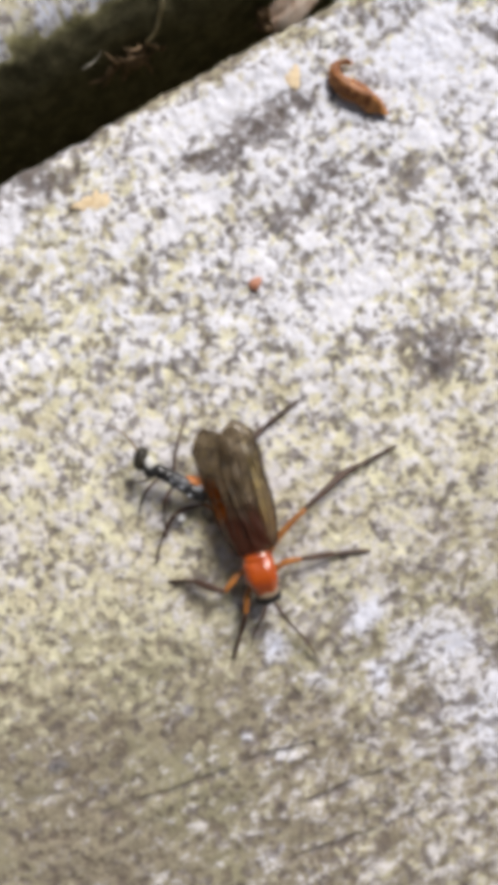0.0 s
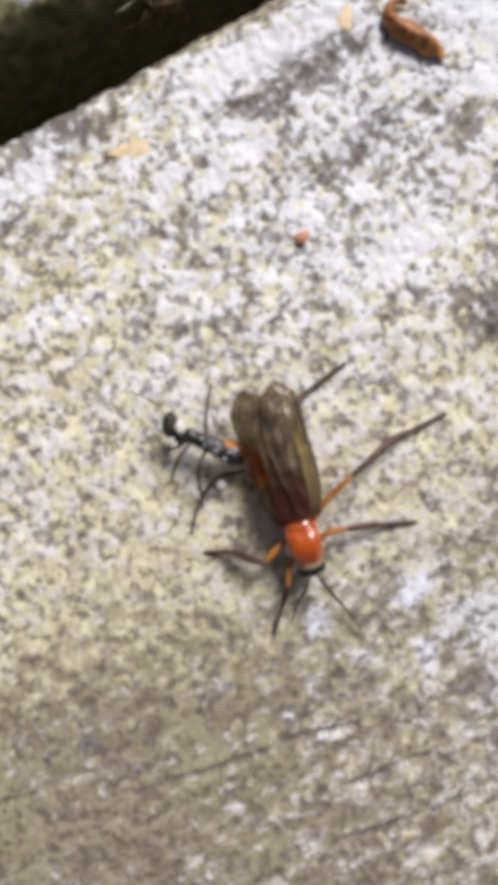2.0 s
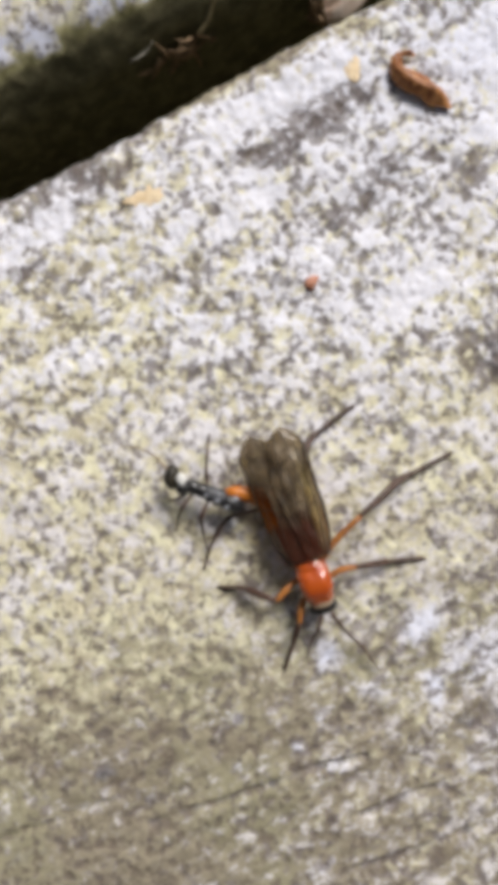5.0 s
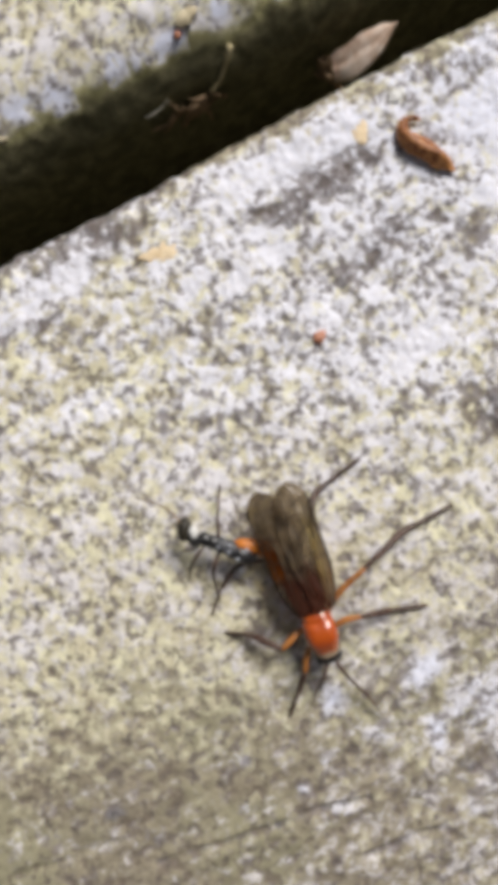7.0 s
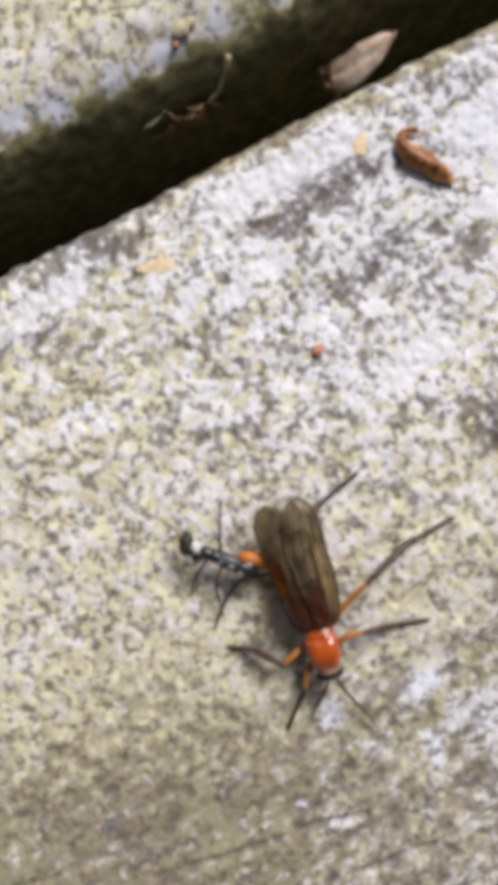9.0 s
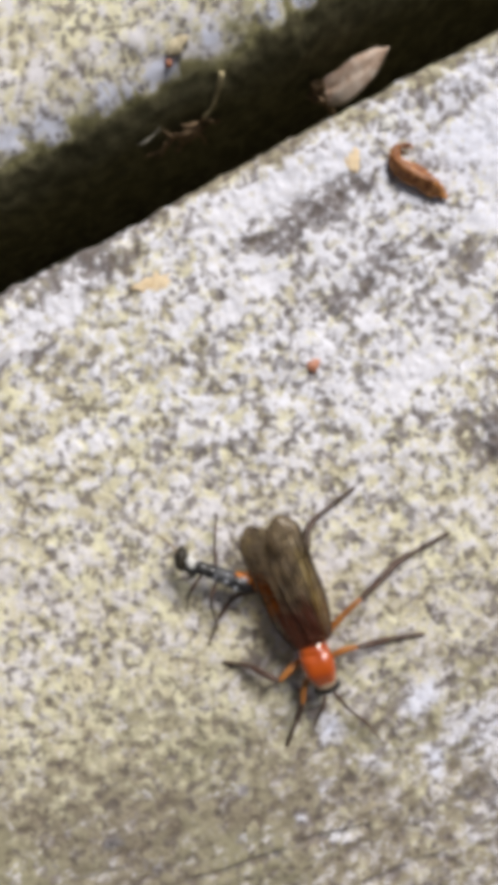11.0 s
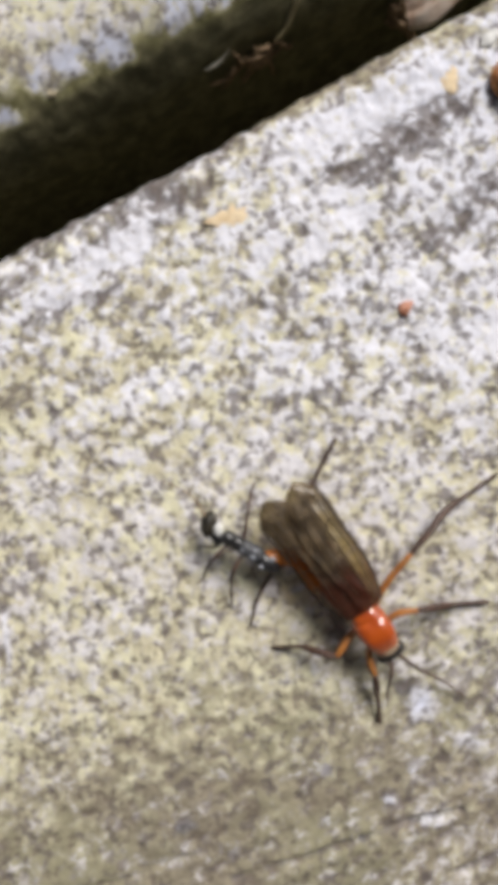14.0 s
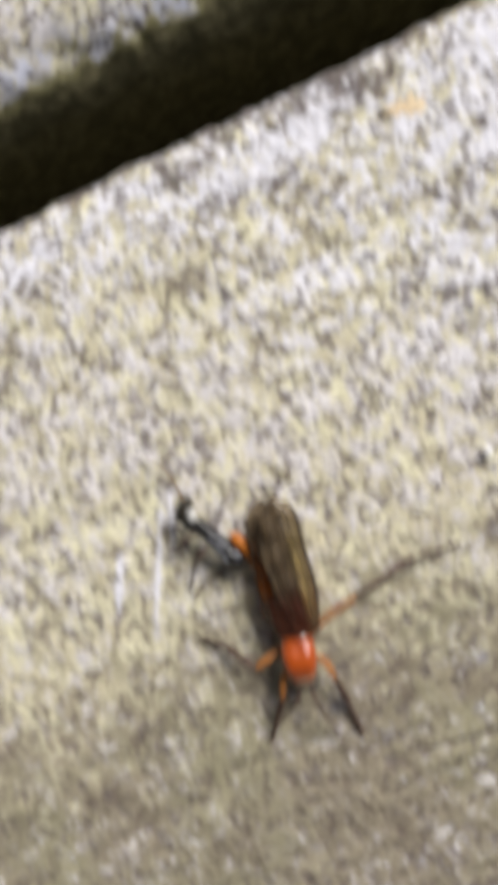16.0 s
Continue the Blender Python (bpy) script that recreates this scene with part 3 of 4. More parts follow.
def wing(name, side, over, parent):
    """A folded wing. side: 1 or -1; over: its height above the other."""
    outer = [(0.0, 1.75), (0.15, 2.2), (0.5, 2.35), (0.76, 2.5), (0.88, 2.35), (0.95, 1.85), (1.0, 1.15)]
    if side < 0:
        outer = [(0.0, 1.4), (0.15, 1.95), (0.35, 2.1), (0.5, 2.2), (0.62, 2.3), (0.76, 2.45), (0.86, 2.45), (0.95, 1.95), (1.0, 1.3)]
    inner = [(0.0, 0.05), (0.15, -0.15), (0.35, -0.5), (0.6, -0.75), (0.8, -0.55), (0.92, -0.1), (0.97, 0.45), (1.0, 1.1)]

    def place(u, v):
        o, i = (np.interp(u, *zip(*rim)) for rim in (outer, inner))
        y = i + (o - i) * v
        x = -1.55 - 9.75 * u
        droop = 0.9 * max(v - 0.45, 0) ** 1.6 * (1 - 0.3 * u) + 0.75 * max((v - 0.78) / 0.22, 0) ** 1.4 * (1 - 0.75 * u)
        ripple = 0.035 * math.sin(v * 19 + u * 4) * math.sin(u * math.pi) + 0.03 * math.sin(u * 31 + v * 7)
        return (x, side * y, 3.35 - 0.35 * u + over - droop + ripple + 0.25 * math.sin(u * math.pi))

    ob = part(name, sheet(bmesh.new(), place, 44, 16, 0.05), WING, parent)
    at = ob.data.color_attributes.new("tint", "FLOAT_COLOR", "POINT")
    for v, c in zip(ob.data.vertices, at.data):
        x, y = -v.co.x / MM, side * v.co.y / MM
        window = min(max(0, 1.2 - abs(y - 1.62) / 0.42), 1) * min(max(0, 1.3 - abs(x - 6.2) / 3.2), 1) * (0.35 if abs(x - 5.4) < 0.3 else 1) * (side > 0)
        c.color = (window, min(max((5.4 - x) / 1.4, 0), 1), max(0, 1 - abs(x - 4.9 - 0.25 * y) / 0.5), 1)
    at = ob.data.color_attributes.new("sheer", "FLOAT_COLOR", "POINT")
    for v, c in zip(ob.data.vertices, at.data):
        x, y = -v.co.x / MM, side * v.co.y / MM
        k = (side < 0) * min(max(0, 1.5 - abs(x - 5.7) / 1.3), 1) * min(max((y - 0.9 - 0.10 * abs(x - 5.9)) / 0.35, 0), 1)
        c.color = (k, 0, 0, 1)
    for v, u0, u1, r in ((0.98, 0.0, 0.9, 0.10 if side > 0 else 0.09), (0.80, 0.03, 0.93, 0.045), (0.60, 0.08, 0.97, 0.04), (0.42, 0.3, 0.97, 0.03), (0.22, 0.12, 0.95, 0.04)):
        pts = [place(u, v + 0.04 * math.sin(u * 9 + v * 5)) for u in np.linspace(u0, u1, 9)]
        part("vein", tube(bmesh.new(), [(x, y, z + 0.03, r) for x, y, z in pts], 6, 3), VEIN, ob)
    for u, v0, v1 in ((0.42, 0.22, 0.98), (0.58, 0.42, 0.6), (0.62, 0.6, 0.8), (0.72, 0.22, 0.6), (0.82, 0.42, 0.8)):
        pts = [place(u + 0.04 * k, v0 + (v1 - v0) * k) for k in np.linspace(0, 1, 4)]
        part("cross_vein", tube(bmesh.new(), [(x, y, z + 0.03, 0.045) for x, y, z in pts], 6, 3), VEIN, ob)
    return ob


def leg(name, coxa, thigh, shin, parent, thick=1.0):
    """A leg that turns at its coxa: an orange thigh, a dark shin with a jointed foot. Points in the insect's space."""
    at = lambda p: tuple(np.subtract(p, coxa))
    wide = [0.20 * thick, 0.26 * thick, 0.18 * thick]
    ob = part(name, line_of([at(p) for p in thigh], wide), AMBER, parent, "orange thigh and dark shin")
    ob.location = Vector(coxa) * MM
    line = spline([at(p) for p in shin], 6)
    cut = int(len(line) * 0.6)
    part("shin", line_of(line[: cut + 1], (0.18 + 0.10 * np.sin(np.linspace(0.2, 2.6, cut + 1))) * thick), SMOKE, ob, "dark brown shin")
    foot = bmesh.new()
    rest = line[cut:]
    n = max(len(rest) // 3, 1)
    for i in range(0, len(rest) - 1, n):
        some = rest[i : i + n + 1]
        line_of(some, np.linspace(0.15, 0.17, len(some)) * thick, foot)
    end, way = rest[-1], rest[-1] - rest[-2]
    way = way / (np.linalg.norm(way) + 1e-9)
    for k in (-1, 1):
        line_of([end, end + 0.25 * way + 0.12 * k * np.array((-way[1], way[0], 0))], [0.07, 0.03], foot, 6)
    part("foot", foot, SMOKE, ob, "dark jointed foot")
    return ob


insect = new("orange_insect")
tagged(insect, "glossy orange insect with folded smoky brown wings on lichen", "insect")

bm = bmesh.new()
shape = [(-2.0, 0, 2.4, 0.6), (-1.6, 0, 2.5, 0.88), (-1.0, 0, 2.58, 1.14), (-0.4, 0, 2.74, 1.2), (0.3, 0, 2.86, 1.19), (0.9, 0, 2.6, 1.08), (1.4, 0, 2.35, 0.9), (1.7, 0, 2.2, 0.6)]
tube(bm, shape, 40, 7, 0.72)
for v in bm.verts:
    x, y, z = v.co / MM
    mid, r = (float(np.interp(x, [p[0] for p in shape], [p[n] for p in shape])) for n in (2, 3))
    if z > mid:
        t = min(abs(y) / r, 0.97)
        broad = math.sqrt((1 - t**4) / (1 - t * t))
        z = mid + (z - mid) * (1 + (min(broad, 1.6) - 1) * 0.8)
        z -= 0.2 * math.exp(-(((x + 0.75 + 0.22 * abs(y)) / 0.2) ** 2)) + 0.03 * math.exp(-((y / 0.16) ** 2)) * math.exp(-(((x + 0.5) / 0.6) ** 2))
    v.co.z = z * MM
thorax = part("thorax", bm, ORANGE, insect, "shiny orange thorax with a shallow cross groove")
part("scutellum", blob(bmesh.new(), (-1.45, 0, 2.72), (0.55, 0.78, 0.6), sides=24, rows=14), ORANGE, insect)
part("collar", tube(bmesh.new(), [(1.2, 0, 2.3, 0.9), (1.55, 0, 2.2, 0.98), (1.8, 0, 2.1, 0.85)], 20, 5, 0.85), CREAM, insect, "pale cream collar behind the head")
head = part("head", blob(bmesh.new(), (2.15, 0, 1.75), (0.62, 0.98, 0.9), sides=20, rows=14), BLACK, insect, "black head turned down")
for k in (-1, 1):
    part("eye", blob(bmesh.new(), (2.15, 0.66 * k, 1.9), (0.48, 0.4, 0.6)), BLACK, head, "glossy black eye")
    far = 1.0 if k > 0 else 0.55
    feeler = [(2.7 + d * far, (0.35 + w) * k, h) for d, w, h in ((0, 0, 2.1), (1.4, 0.5, 2.1), (2.8, 1.1, 1.4), (3.9, 1.55, 0.9), (5.9, 2.1, 0.35))]
    part("antenna", line_of(feeler, (0.15, 0.13, 0.11, 0.09, 0.05)), SMOKE, head, "thin dark antenna")

spine = spline([(-1.3, 0, 1.9, 1.1), (-2.6, -0.35, 1.8, 1.5), (-4.2, -0.6, 1.75, 1.5), (-5.6, -0.95, 1.8, 1.15), (-6.7, -1.6, 1.8, 0.78), (-7.4, -2.65, 1.95, 0.58), (-7.85, -3.6, 2.1, 0.5), (-8.05, -4.3, 2.05, 0.2)], 8)
swell = (0.94, 1.03, 1.05, 1.03, 0.97)
TIP = np.array((-6.6, -1.45, 1.9))
for i in range(0, 32, 8):
    some = [(*p[:3], p[3] * k) for p, k in zip(spine[i : i + 9 : 2], swell)]
    part("abdomen_segment", tube(bmesh.new(), some, 18, 3, 0.85), RUST if i < 16 else TAWNY, insect, "dark rusty abdomen segment" if i < 16 else "orange abdomen segment")
bm = bmesh.new()
tube(bm, [(*(p[:3] - TIP), p[3]) for p in spine[31::2]], 18, 3, 0.85)
abdomen_tip = part("abdomen_tip", bm, TAWNY, insect, "orange abdomen tip bent to one side")
abdomen_tip.location = Vector(TIP) * MM
wings = {side: wing("wing", side, 0.16 if side > 0 else 0.0, insect) for side in (-1, 1)}

LEGS = {
    "hind": ((-1.5, 1.0, 1.6), [(-1.5, 1.0, 1.6), (-4.0, 1.3, 2.0), (-6.6, 1.7, 2.2)], [(-6.6, 1.7, 2.2), (-8.2, 2.3, 1.6), (-9.5, 3.1, 0.9), (-10.2, 5.0, 0.4), (-10.85, 7.2, 0.15)]),
    "mid": ((-0.9, 1.0, 1.5), [(-0.9, 1.0, 1.5), (-2.0, 2.3, 1.8), (-3.2, 4.7, 2.3)], [(-3.2, 4.7, 2.3), (-3.9, 6.6, 1.9), (-4.55, 8.4, 1.2), (-4.75, 10.6, 0.5), (-5.0, 12.9, 0.15)]),
    "fore": ((0.4, 1.0, 1.5), [(0.4, 1.0, 1.5), (0.1, 2.0, 1.8), (0.25, 3.2, 1.9)], [(0.25, 3.2, 1.9), (0.6, 4.5, 1.3), (1.0, 5.9, 0.6), (1.7, 8.3, 0.15)]),
    "other_fore": ((1.0, -0.9, 1.5), [(1.0, -0.9, 1.5), (1.7, -1.6, 1.8), (2.8, -2.15, 1.8)], [(2.8, -2.15, 1.8), (3.9, -2.9, 1.1), (6.0, -4.4, 0.15)]),
    "other_mid": ((-0.3, -1.1, 1.5), [(-0.3, -1.1, 1.5), (0.1, -2.2, 1.9), (0.6, -3.2, 2.0)], [(0.6, -3.2, 2.0), (-0.2, -4.2, 1.6), (-0.9, -5.2, 0.9), (-1.5, -7.0, 0.15)]),
    "other_hind": ((-1.5, -1.0, 1.6), [(-1.5, -1.0, 1.6), (-4.0, -1.2, 0.9), (-6.0, -2.2, 0.8)], [(-6.0, -2.2, 0.8), (-6.2, -4.4, 0.9), (-4.8, -6.3, 0.6), (-3.3, -7.5, 0.15)]),
}
legs = {key: leg("leg", *data, insect, 0.6 if key == "other_hind" else 1.0) for key, data in LEGS.items()}


# ---- the small insect ----
mate = new("black_insect")
tagged(mate, "small slim black insect with a white spot, trailing beside", "insect")
part("thorax", tube(bmesh.new(), [(-0.7, 0.25, 2.0, 0.3), (-0.2, 0.25, 2.05, 0.55), (0.5, 0.2, 2.1, 0.66), (1.2, 0.1, 2.05, 0.5)], 16, 5), BLACK, mate, "shiny black body end")
for x, r in ((0.9, 0.64), (1.6, 0.60), (2.3, 0.54), (3.0, 0.52)):
    y = 0.12 - 0.07 * x
    part("body_segment", tube(bmesh.new(), [(x - 0.1, y, 2.05, r * 0.86), (x + 0.2, y, 2.1, r), (x + 0.55, y - 0.03, 2.1, r), (x + 0.8, y - 0.05, 2.05, r * 0.86)], 14, 4), SLATE if x < 1.7 else BLACK, mate, "dark slate segment" if x < 1.7 else "black segment")
for x, y, z, r in ((0.15, -0.2, 2.62, 0.18), (0.55, 0.55, 2.6, 0.15), (1.35, 0.25, 2.62, 0.2), (1.5, -0.2, 2.58, 0.15), (2.2, 0.1, 2.56, 0.15)):
    part("pale_patch", blob(bmesh.new(), (x, y, z), (r * 1.3, r, 0.14), 0.6, 0.5, x), PALE, mate, "small blue-grey patch")
part("white_spot", blob(bmesh.new(), (4.3, -0.42, 2.78), (0.32, 0.46, 0.22), 0.4, 0.15, 2), WHITE, mate, "small white spot")
part("neck", blob(bmesh.new(), (4.0, 0.2, 2.2), (0.58, 0.54, 0.52), 0.4, 0.15, 7), BLACK, mate, "black knob behind the head")
head = part("head", blob(bmesh.new(), (5.05, -0.35, 2.2), (0.6, 0.95, 0.6), 0.25, 0.12, 4), SHADE, mate, "dark olive brown head")
part("eye", blob(bmesh.new(), (5.25, -0.62, 2.35), (0.26, 0.3, 0.28), 0.2), BLACK, head, "black eye")
part("eye", blob(bmesh.new(), (5.2, 0.1, 2.35), (0.26, 0.28, 0.28), 0.2), BLACK, head, "black eye")
for pts in ([(2.0, 0.3, 1.9), (2.1, 1.8, 2.2), (1.6, 3.2, 1.2), (0.9, 4.6, 0.15)], [(2.4, -0.4, 1.9), (2.8, -1.6, 2.2), (3.2, -2.9, 1.2), (3.5, -4.15, 0.15)],
            [(3.2, 0.2, 1.9), (3.6, 1.4, 2.2), (3.8, 2.5, 1.2), (3.7, 3.66, 0.15)], [(3.5, 0.2, 1.9), (4.0, 0.9, 1.9), (4.5, 1.3, 1.0), (5.0, 1.7, 0.15)]):
    part("leg", line_of(pts, (0.14, 0.13, 0.10, 0.07)), SMOKE, mate, "thin dark leg")
part("antenna", line_of([(5.1, -0.5, 2.4), (6.5, -1.4, 2.5), (8.0, -1.6, 1.6), (9.6, -1.3, 0.5)], (0.09, 0.07, 0.05, 0.03)), TANGLE, mate, "long thin brown antenna")


# ---- small things on the boards ----
def curled_leaf():
    """A dry leaf scrap rolled along its length, hooked at one end."""
    line = spline([(25.0, 32.5, 0.3), (24.5, 32.9, 0.4), (23.8, 32.9, 0.42), (23.35, 32.1, 0.45), (23.6, 30.9, 0.5), (24.4, 29.8, 0.5), (25.1, 28.8, 0.45), (25.6, 27.7, 0.3)], 6)
    wide = np.interp(np.linspace(0, 1, len(line)), (0, 0.2, 0.35, 0.6, 0.8, 1), (0.10, 0.20, 0.34, 0.70, 0.72, 0.10))

    def place(u, v):
        k = u * (len(line) - 1)
        i = min(int(k), len(line) - 2)
        c = line[i] + (line[i + 1] - line[i]) * (k - i)
        d = Vector(line[i + 1] - line[i]).normalized()
        side = Vector((d.y, -d.x, 0)).normalized()
        w = float(np.interp(k, range(len(line)), wide))
        a = radians(-100 + 300 * v)
        return Vector(c) + side * (-math.cos(a) * w * (1 + 0.2 * math.sin(u * 11 + v * 4) + 0.22 * math.sin(v * 19 + u * 4))) + Vector((0, 0, math.copysign(abs(math.sin(a)) ** 1.6, math.sin(a)) * w * 1.0 + 0.08 * math.sin(u * 19 + v * 8)))

    ob = part("curled_leaf", sheet(bmesh.new(), place, 40, 14, 0.07), LEAF)
    return tagged(ob, "curled dry orange-brown leaf scrap on the lichen", "leaf")


curled_leaf()
bm = bmesh.new()
blob(bm, (10.45, 20.86, 0.05), (0.56, 0.46, 0.2), 0.5, 0.55, 3)
tagged(part("seed_husk", bm, HUSK), "tiny red-brown seed husk on the board", "seed")


def flake(cx, cy, rx, ry, turn, seed, z0=-0.04):
    """A thin crust with a ragged rim that lies on the board."""
    bm = bmesh.new()
    blob(bm, (0, 0, 0), (1, 1, 1), 0, 0, 0, 40, 14)
    c, s = math.cos(turn), math.sin(turn)
    for v in bm.verts:
        x, y, z = v.co / MM
        k = 1 + 0.45 * noise.noise(Vector((x * 1.4 + seed, y * 1.4, seed))) + 0.2 * noise.noise(Vector((x * 4 + seed, y * 4, 0)))
        x, y = x * k * rx, y * k * ry
        z = z0 + (0.11 if z > 0 else 0.5) * z + 0.05 * noise.noise(Vector((x * 2.2, y * 2.2, seed)))
        v.co = Vector((cx + c * x - s * y, cy + s * x + c * y, z)) * MM
    return bm


for at in ((2.3, 32.45, 1.8, 0.68, -0.08, 4), (20.6, 33.95, 0.75, 1.05, -0.5, 6)):
    tagged(part("lichen_flake", flake(*at), FLAKE), "flat ochre lichen flake on the board", "flake", group="ochre flakes")
bm = bmesh.new()
blob(bm, (-3.05, 7.32, 0.33), (0.38, 0.38, 0.36))
tagged(part("white_grain", bm, BEAD), "tiny bright white grain on the board", "grain")
tagged(part("white_crumb", flake(24.4, 35.2, 0.75, 0.45, 0.3, 9, -0.02), WHITE), "small pinkish white crumb near the edge", "crumb")


def gap_leaf():
    """The pale dry leaf that is caught in the gap, leaning on a crumb of bark."""
    top = spline([(24.0, 44.3, -8.3), (25.2, 44.1, -7.2), (26.7, 43.8, -6.0), (28.0, 43.3, -5.2), (29.1, 42.6, -4.6)], 6)
    low = spline([(23.6, 42.2, -8.4), (24.3, 41.3, -7.5), (25.5, 41.0, -6.6), (27.2, 41.3, -5.6), (29.0, 42.5, -4.7)], 6)

    def place(u, v):
        i = u * (len(top) - 1)
        a, b = (np.array([np.interp(i, range(len(c)), c[:, n]) for n in range(3)]) for c in (top, low))
        p = a + (b - a) * v
        p[1] += 0.25 * math.sin(v * 23) * max(0.35 - u, 0) * 2 + 0.08 * math.sin(u * 17) * (1 - v)
        p[2] += 0.3 * math.sin(v * math.pi) - 0.22 * math.exp(-(((v - 0.45) / 0.08) ** 2)) + 0.12 * math.sin(u * 11 + v * 7)
        return p

    return tagged(part("dry_leaf", sheet(bmesh.new(), place, 28, 10, 0.12), PETAL), "pale pinkish dry leaf caught in the gap between boards", "leaf")


gap_leaf()
bm = bmesh.new()
blob(bm, (23.7, 43.4, -8.9), (0.75, 1.5, 0.8), 0.25, 0.9, 5, 30, 18)
for v in bm.verts:
    v.co += 0.35 * MM * noise.noise_vector(v.co / MM * 2.1)
tagged(part("bark_crumb", bm, TANGLE), "dark brown crumbling bark beside the dry leaf", "bark")
for pts, mat, label in (
    ([(6.2, 45.35, -5.2, 0.05), (7.0, 45.2, -5.0, 0.12), (7.9, 45.3, -4.8, 0.07), (8.6, 45.4, -4.3, 0.03)], COTTON, "short white fibre stuck to the mossy board edge"),
    ([(12.4, 45.05, -5.6, 0.16), (13.4, 45.15, -5.0, 0.18), (14.2, 45.55, -4.0, 0.22), (14.8, 46.0, -3.2, 0.3), (15.1, 46.25, -2.85, 0.28), (15.2, 46.3, -2.75, 0.08)], STRAW, "bent straw-coloured stem stuck to the board edge"),
    ([(9.0, 45.2, -6.8, 0.10), (10.5, 44.8, -6.2, 0.26), (11.6, 44.9, -6.6, 0.2), (12.6, 45.2, -5.8, 0.08)], TANGLE, "tangled brown fibre on the board edge"),
    ([(9.4, 45.15, -6.0, 0.08), (10.4, 44.7, -6.9, 0.24), (12.0, 45.0, -7.3, 0.20), (13.2, 45.1, -7.0, 0.08)], TANGLE, "tangled brown fibre on the board edge"),
):
    tagged(part("fibre", tube(bmesh.new(), pts, 8, 5), mat), label, "fibre", group="fibres on the board edge")
for i in range(14):
    r = random.Random(40 + i)
    p = np.array((r.uniform(8.6, 13.6), 45.1, r.uniform(-7.8, -5.6)))
    way = np.array((r.uniform(-0.8, 0.8), 0, r.uniform(-0.6, 0.6)))
    pts = []
    for n in range(4):
        pts.append((*p, (0.09, 0.17, 0.14, 0.04)[n] * r.uniform(0.7, 1.3)))
        way = way + np.array((r.uniform(-0.5, 0.5), 0, r.uniform(-0.4, 0.4)))
        p = p + way
        p[1] = 45.1 - r.uniform(0.0, 0.4)
    tagged(part("fibre", tube(bmesh.new(), pts, 6, 4), TANGLE), "tangled brown fibre on the board edge", "fibre", group="fibres on the board edge")
for c, r, mat, label in (((12.5, 49.0, -0.85), (0.95, 0.7, 0.24), TUFT, "tan lichen tuft on the rounded board edge"), ((11.3, 48.1, -1.25), (0.32, 0.3, 0.3), HUSK, "tiny red-brown crumb on the rounded board edge"),
                         ((-5.2, 47.5, -1.95), (0.6, 0.5, 0.3), TUFT, "tan lichen tuft on the rounded board edge"), ((20.5, 48.3, -1.6), (0.3, 0.3, 0.3), TUFT, "tan lichen tuft on the rounded board edge")):
    bm = bmesh.new()
    blob(bm, c, r, 0.3, 0.5, c[0], 16, 10)
    tagged(part("edge_crumb", bm, mat), label, "crumb", group="crumbs on the board edge")


# ---- what moves ----
# The orange insect: seconds, millimetres along and across the boards, heading.
INSECT = [
    (0.0, 0.67, 1.25, -101.3), (1.0, 0.60, 1.40, -101.9), (2.0, 0.50, 1.31, -100.3), (2.5, 0.40, 1.25, -98.0), (3.5, 0.66, 1.31, -100.0), (6.0, 0.40, 1.04, -96.9), (7.0, 0.36, 1.01, -97.4),
    (8.0, 0.70, 0.75, -99.7), (8.5, 0.66, 0.78, -100.6), (9.2, 0.62, 0.80, -99.1), (11.3, 0.39, 0.95, -95.8), (12.0, 0.39, 1.03, -97.3), (12.5, 0.46, 1.06, -96.7), (12.8, 0.50, 1.10, -95.0), (13.0, 0.58, 1.24, -92.1), (13.5, 0.04, 1.78, -88.0),
    (13.7, -1.7, 2.3, -90.0), (14.0, -1.9, 2.25, -81.8), (14.2, -3.66, 1.2, -83.5), (14.5, -7.32, 2.31, -94.3), (14.8, -7.23, 3.29, -96.1), (15.0, -8.45, 5.13, -104.4), (15.2, -13.45, 5.66, -121.5), (15.5, -17.98, 4.01, -119.0),
    (15.7, -21.46, 2.23, -128.2), (15.9, -22.03, 0.4, -113.0), (16.0, -21.43, 0.21, -105.0),
]
# The small one: where it is joined, and the way it points.
MATE = [
    (0.0, -0.6, 8.53, 128.0), (2.0, -1.01, 8.9, 133.0), (6.0, -2.1, 8.6, 136.6), (9.0, -1.6, 8.4, 138.0), (12.0, -2.2, 8.6, 137.0), (12.5, -2.5, 8.51, 138.1), (13.0, -2.64, 8.65, 140.0), (13.5, -3.53, 8.85, 131.0),
    (13.7, -4.9, 9.9, 130.9), (14.0, -6.05, 9.3, 126.7), (14.2, -7.61, 8.7, 122.4), (14.5, -9.47, 10.23, 111.0), (14.8, -9.26, 10.83, 122.6), (15.0, -9.42, 13.0, 124.6), (15.2, -11.63, 13.94, 108.0), (15.5, -16.33, 12.2, 90.7),
    (15.7, -18.9, 10.12, 80.2), (15.9, -21.9, 8.8, 106.0), (16.0, -22.53, 8.21, 117.2),
]
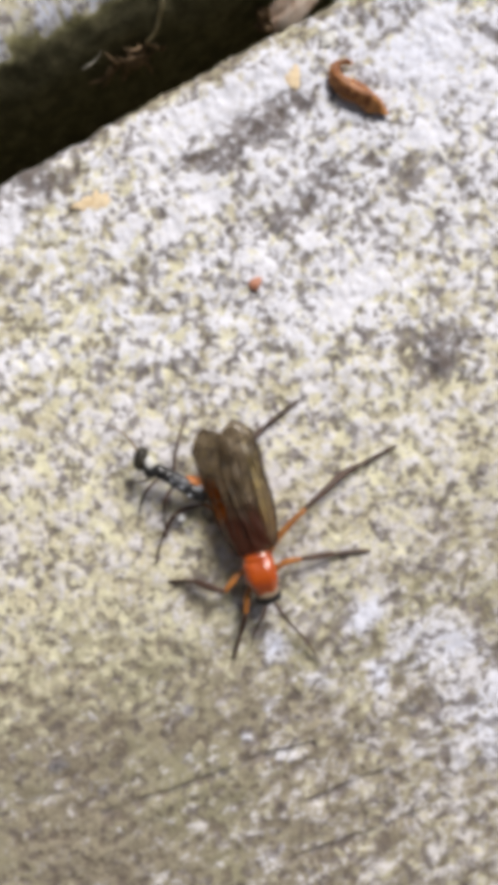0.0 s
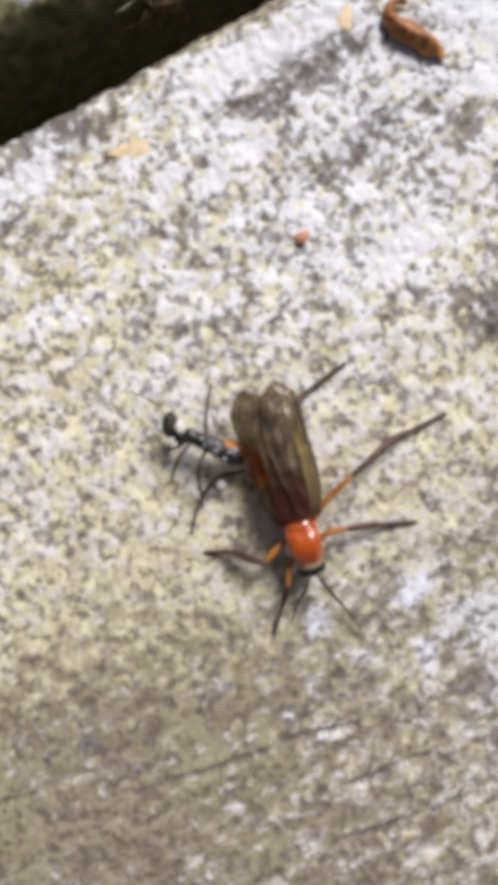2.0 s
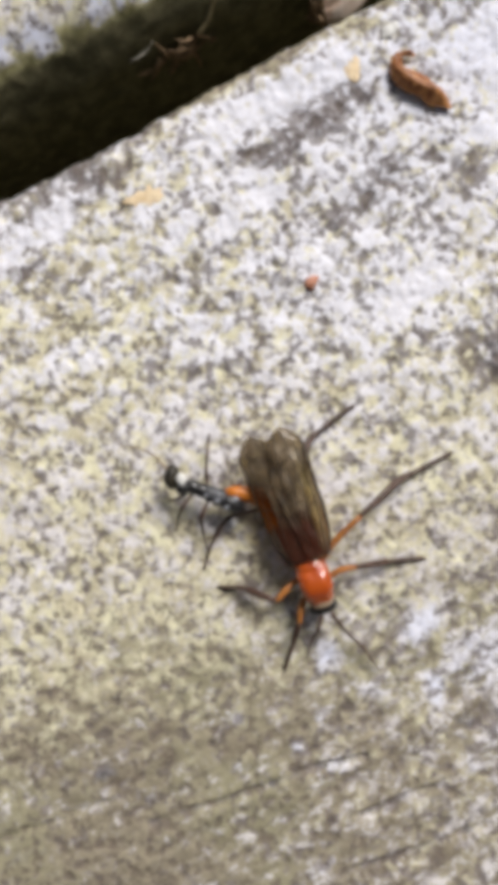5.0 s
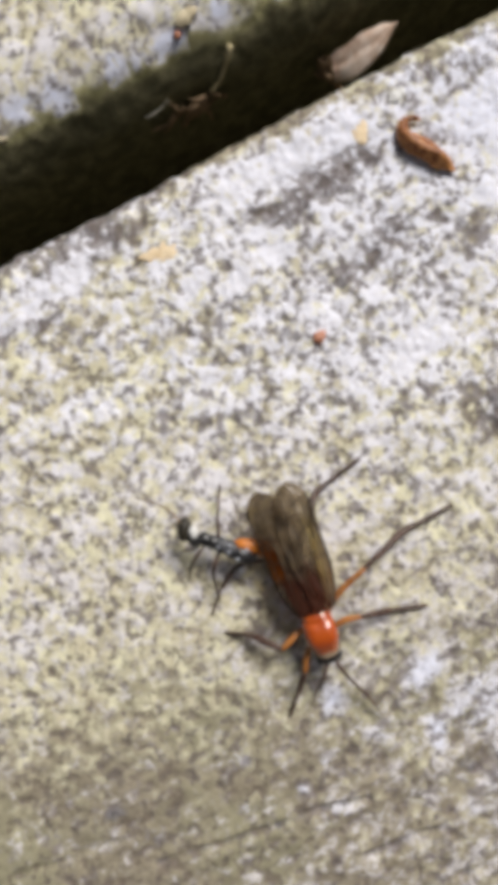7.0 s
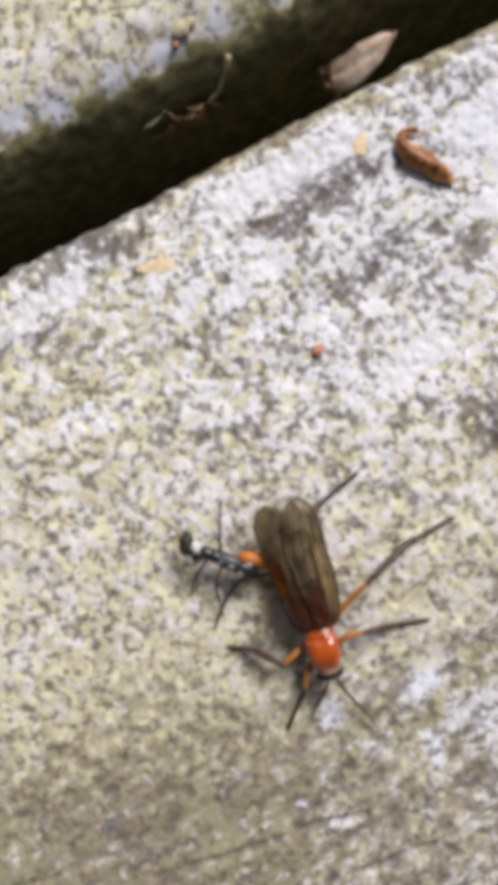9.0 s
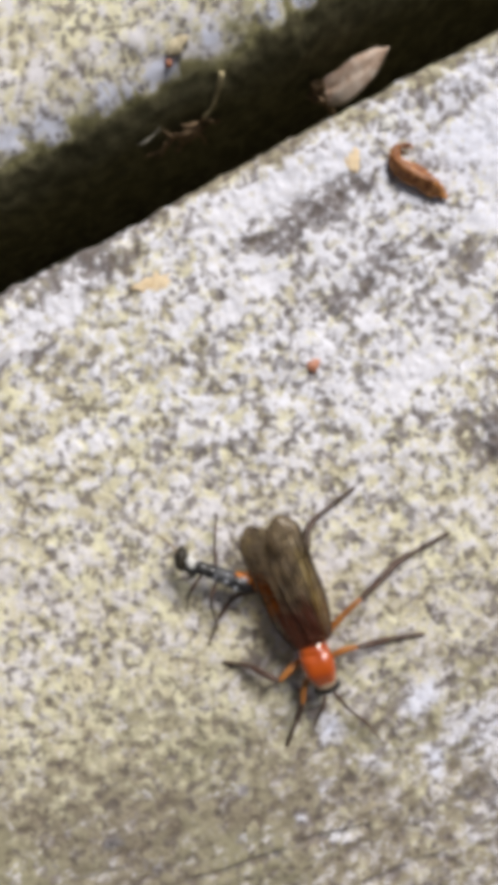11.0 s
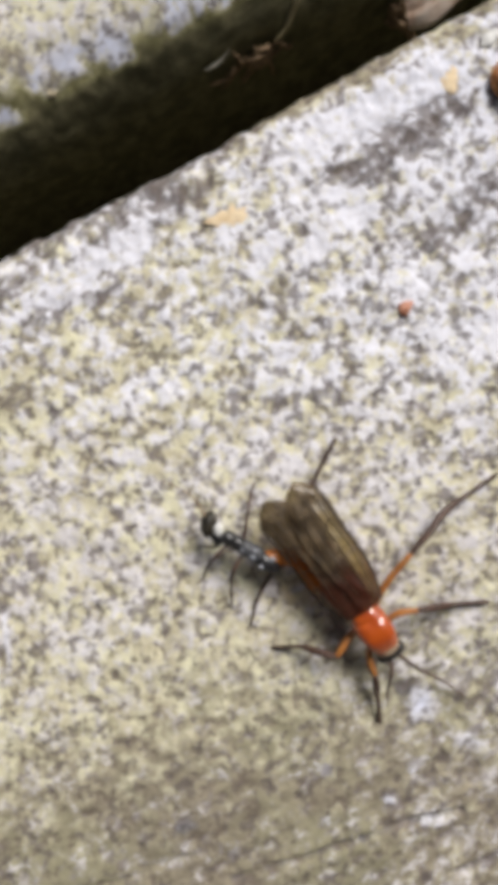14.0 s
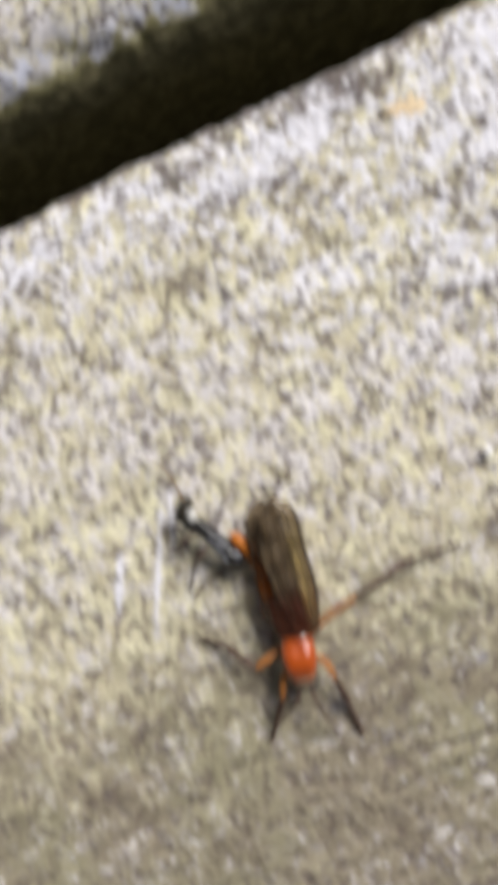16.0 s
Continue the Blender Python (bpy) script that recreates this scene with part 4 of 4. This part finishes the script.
# Where the feet are set while it walks, in its own space.
STEPS = {
    "hind": [(13.0, -11.8, 5.1), (13.5, -10.8, 6.1), (13.7, -12.9, 5.4), (14.0, -12.4, 5.6), (14.2, -13.2, 4.9), (14.5, -12.9, 6.3), (14.8, -11.7, 5.7), (15.0, -11.4, 5.7), (15.2, -15.1, 3.1), (15.5, -14.1, 1.1), (15.7, -14.7, 1.1), (16.0, -14.5, 1.6)],
    "mid": [(13.0, -3.8, 12.9), (13.5, -2.5, 11.6), (13.7, -4.5, 11.0), (14.0, -2.6, 10.0), (14.2, -3.9, 11.7), (14.5, -5.2, 13.4), (14.8, -4.3, 10.5), (15.0, -4.6, 12.7), (15.2, -4.1, 9.9), (15.5, -7.0, 11.3), (15.7, -6.9, 10.0), (16.0, -4.6, 10.7)],
    "fore": [(13.0, 2.5, 8.0), (13.5, 2.4, 7.5), (13.7, 2.1, 7.4), (14.0, 3.6, 7.1), (14.2, 2.1, 7.8), (14.5, 3.9, 5.7), (14.8, 4.1, 5.8), (15.0, 3.2, 5.6), (15.5, 1.7, 7.4), (15.7, 4.6, 5.5), (16.0, 4.4, 2.5)],
    "other_fore": [(13.0, 5.7, -5.0), (13.5, 6.0, -4.8), (13.7, 6.6, -2.5), (14.0, 5.4, -3.0), (14.2, 4.0, -7.5), (14.5, 5.8, -2.7), (14.8, 7.0, -2.4), (15.0, 4.6, -7.6), (15.2, 4.0, -2.9), (15.5, 6.5, -1.8), (15.7, 4.2, -4.6), (16.0, 6.3, -2.9)],
    "other_mid": [(13.0, -2.6, -8.5), (13.5, -3.0, -8.9), (14.0, -2.6, -8.2), (14.5, -4.2, -7.9), (14.8, -2.9, -7.8), (15.0, -0.4, -6.8), (15.2, -3.4, -6.9), (15.5, -4.7, -8.5), (16.0, -1.9, -9.1)],
    "other_hind": [(13.0, -3.3, -7.5), (14.0, -4.5, -7.0), (14.5, -3.0, -7.0), (15.0, -4.0, -7.0), (16.0, -4.5, -6.5)],
}


def motions():
    stand = {t: pose(x * MM, y * MM, 0, 0, 0, h) for t, x, y, h in INSECT}
    walk(insect, list(stand.items()))
    walk(mate, [(t, pose(x * MM, y * MM, 0, 0, 0, h)) for t, x, y, h in MATE])
    bend = ((0.0, 0), (13.0, 0), (14.0, -6), (14.5, -22), (15.0, -4), (15.5, -42), (15.7, -45), (16.0, -24))
    walk(abdomen_tip, [(t, pose(*(TIP * MM), 0, 0, a)) for t, a in bend])
    for side, ob in wings.items():
        base = pose(-MM, 0.6 * side * MM, 0)
        fold = ((0.0, 0), (15.0, 0), (15.2, 1), (15.5, 0.2), (15.7, 0.8), (16.0, 1))
        walk(ob, [(t, base @ pose(0, 0, 0, 0, 0, k * (6.0 if side > 0 else -1.5)) @ base.inverted()) for t, k in fold])
    planted = stand[12.5]
    for key, ob in legs.items():
        coxa, foot = Vector(LEGS[key][0]), Vector(LEGS[key][2][-1])
        rest = math.atan2(foot.y - coxa.y, foot.x - coxa.x)
        rows = [(t, stand[t].inverted() @ planted @ (foot * MM) / MM) for t in stand if t <= 12.8]
        rows += [(t, Vector((x, y, 0))) for t, x, y in STEPS[key]]
        turns = []
        for t, f in rows:
            a = math.degrees(math.atan2(f.y - coxa.y, f.x - coxa.x) - rest)
            turns.append((t, pose(*(coxa * MM), 0, 0, (a + 180) % 360 - 180)))
        walk(ob, turns)


motions()
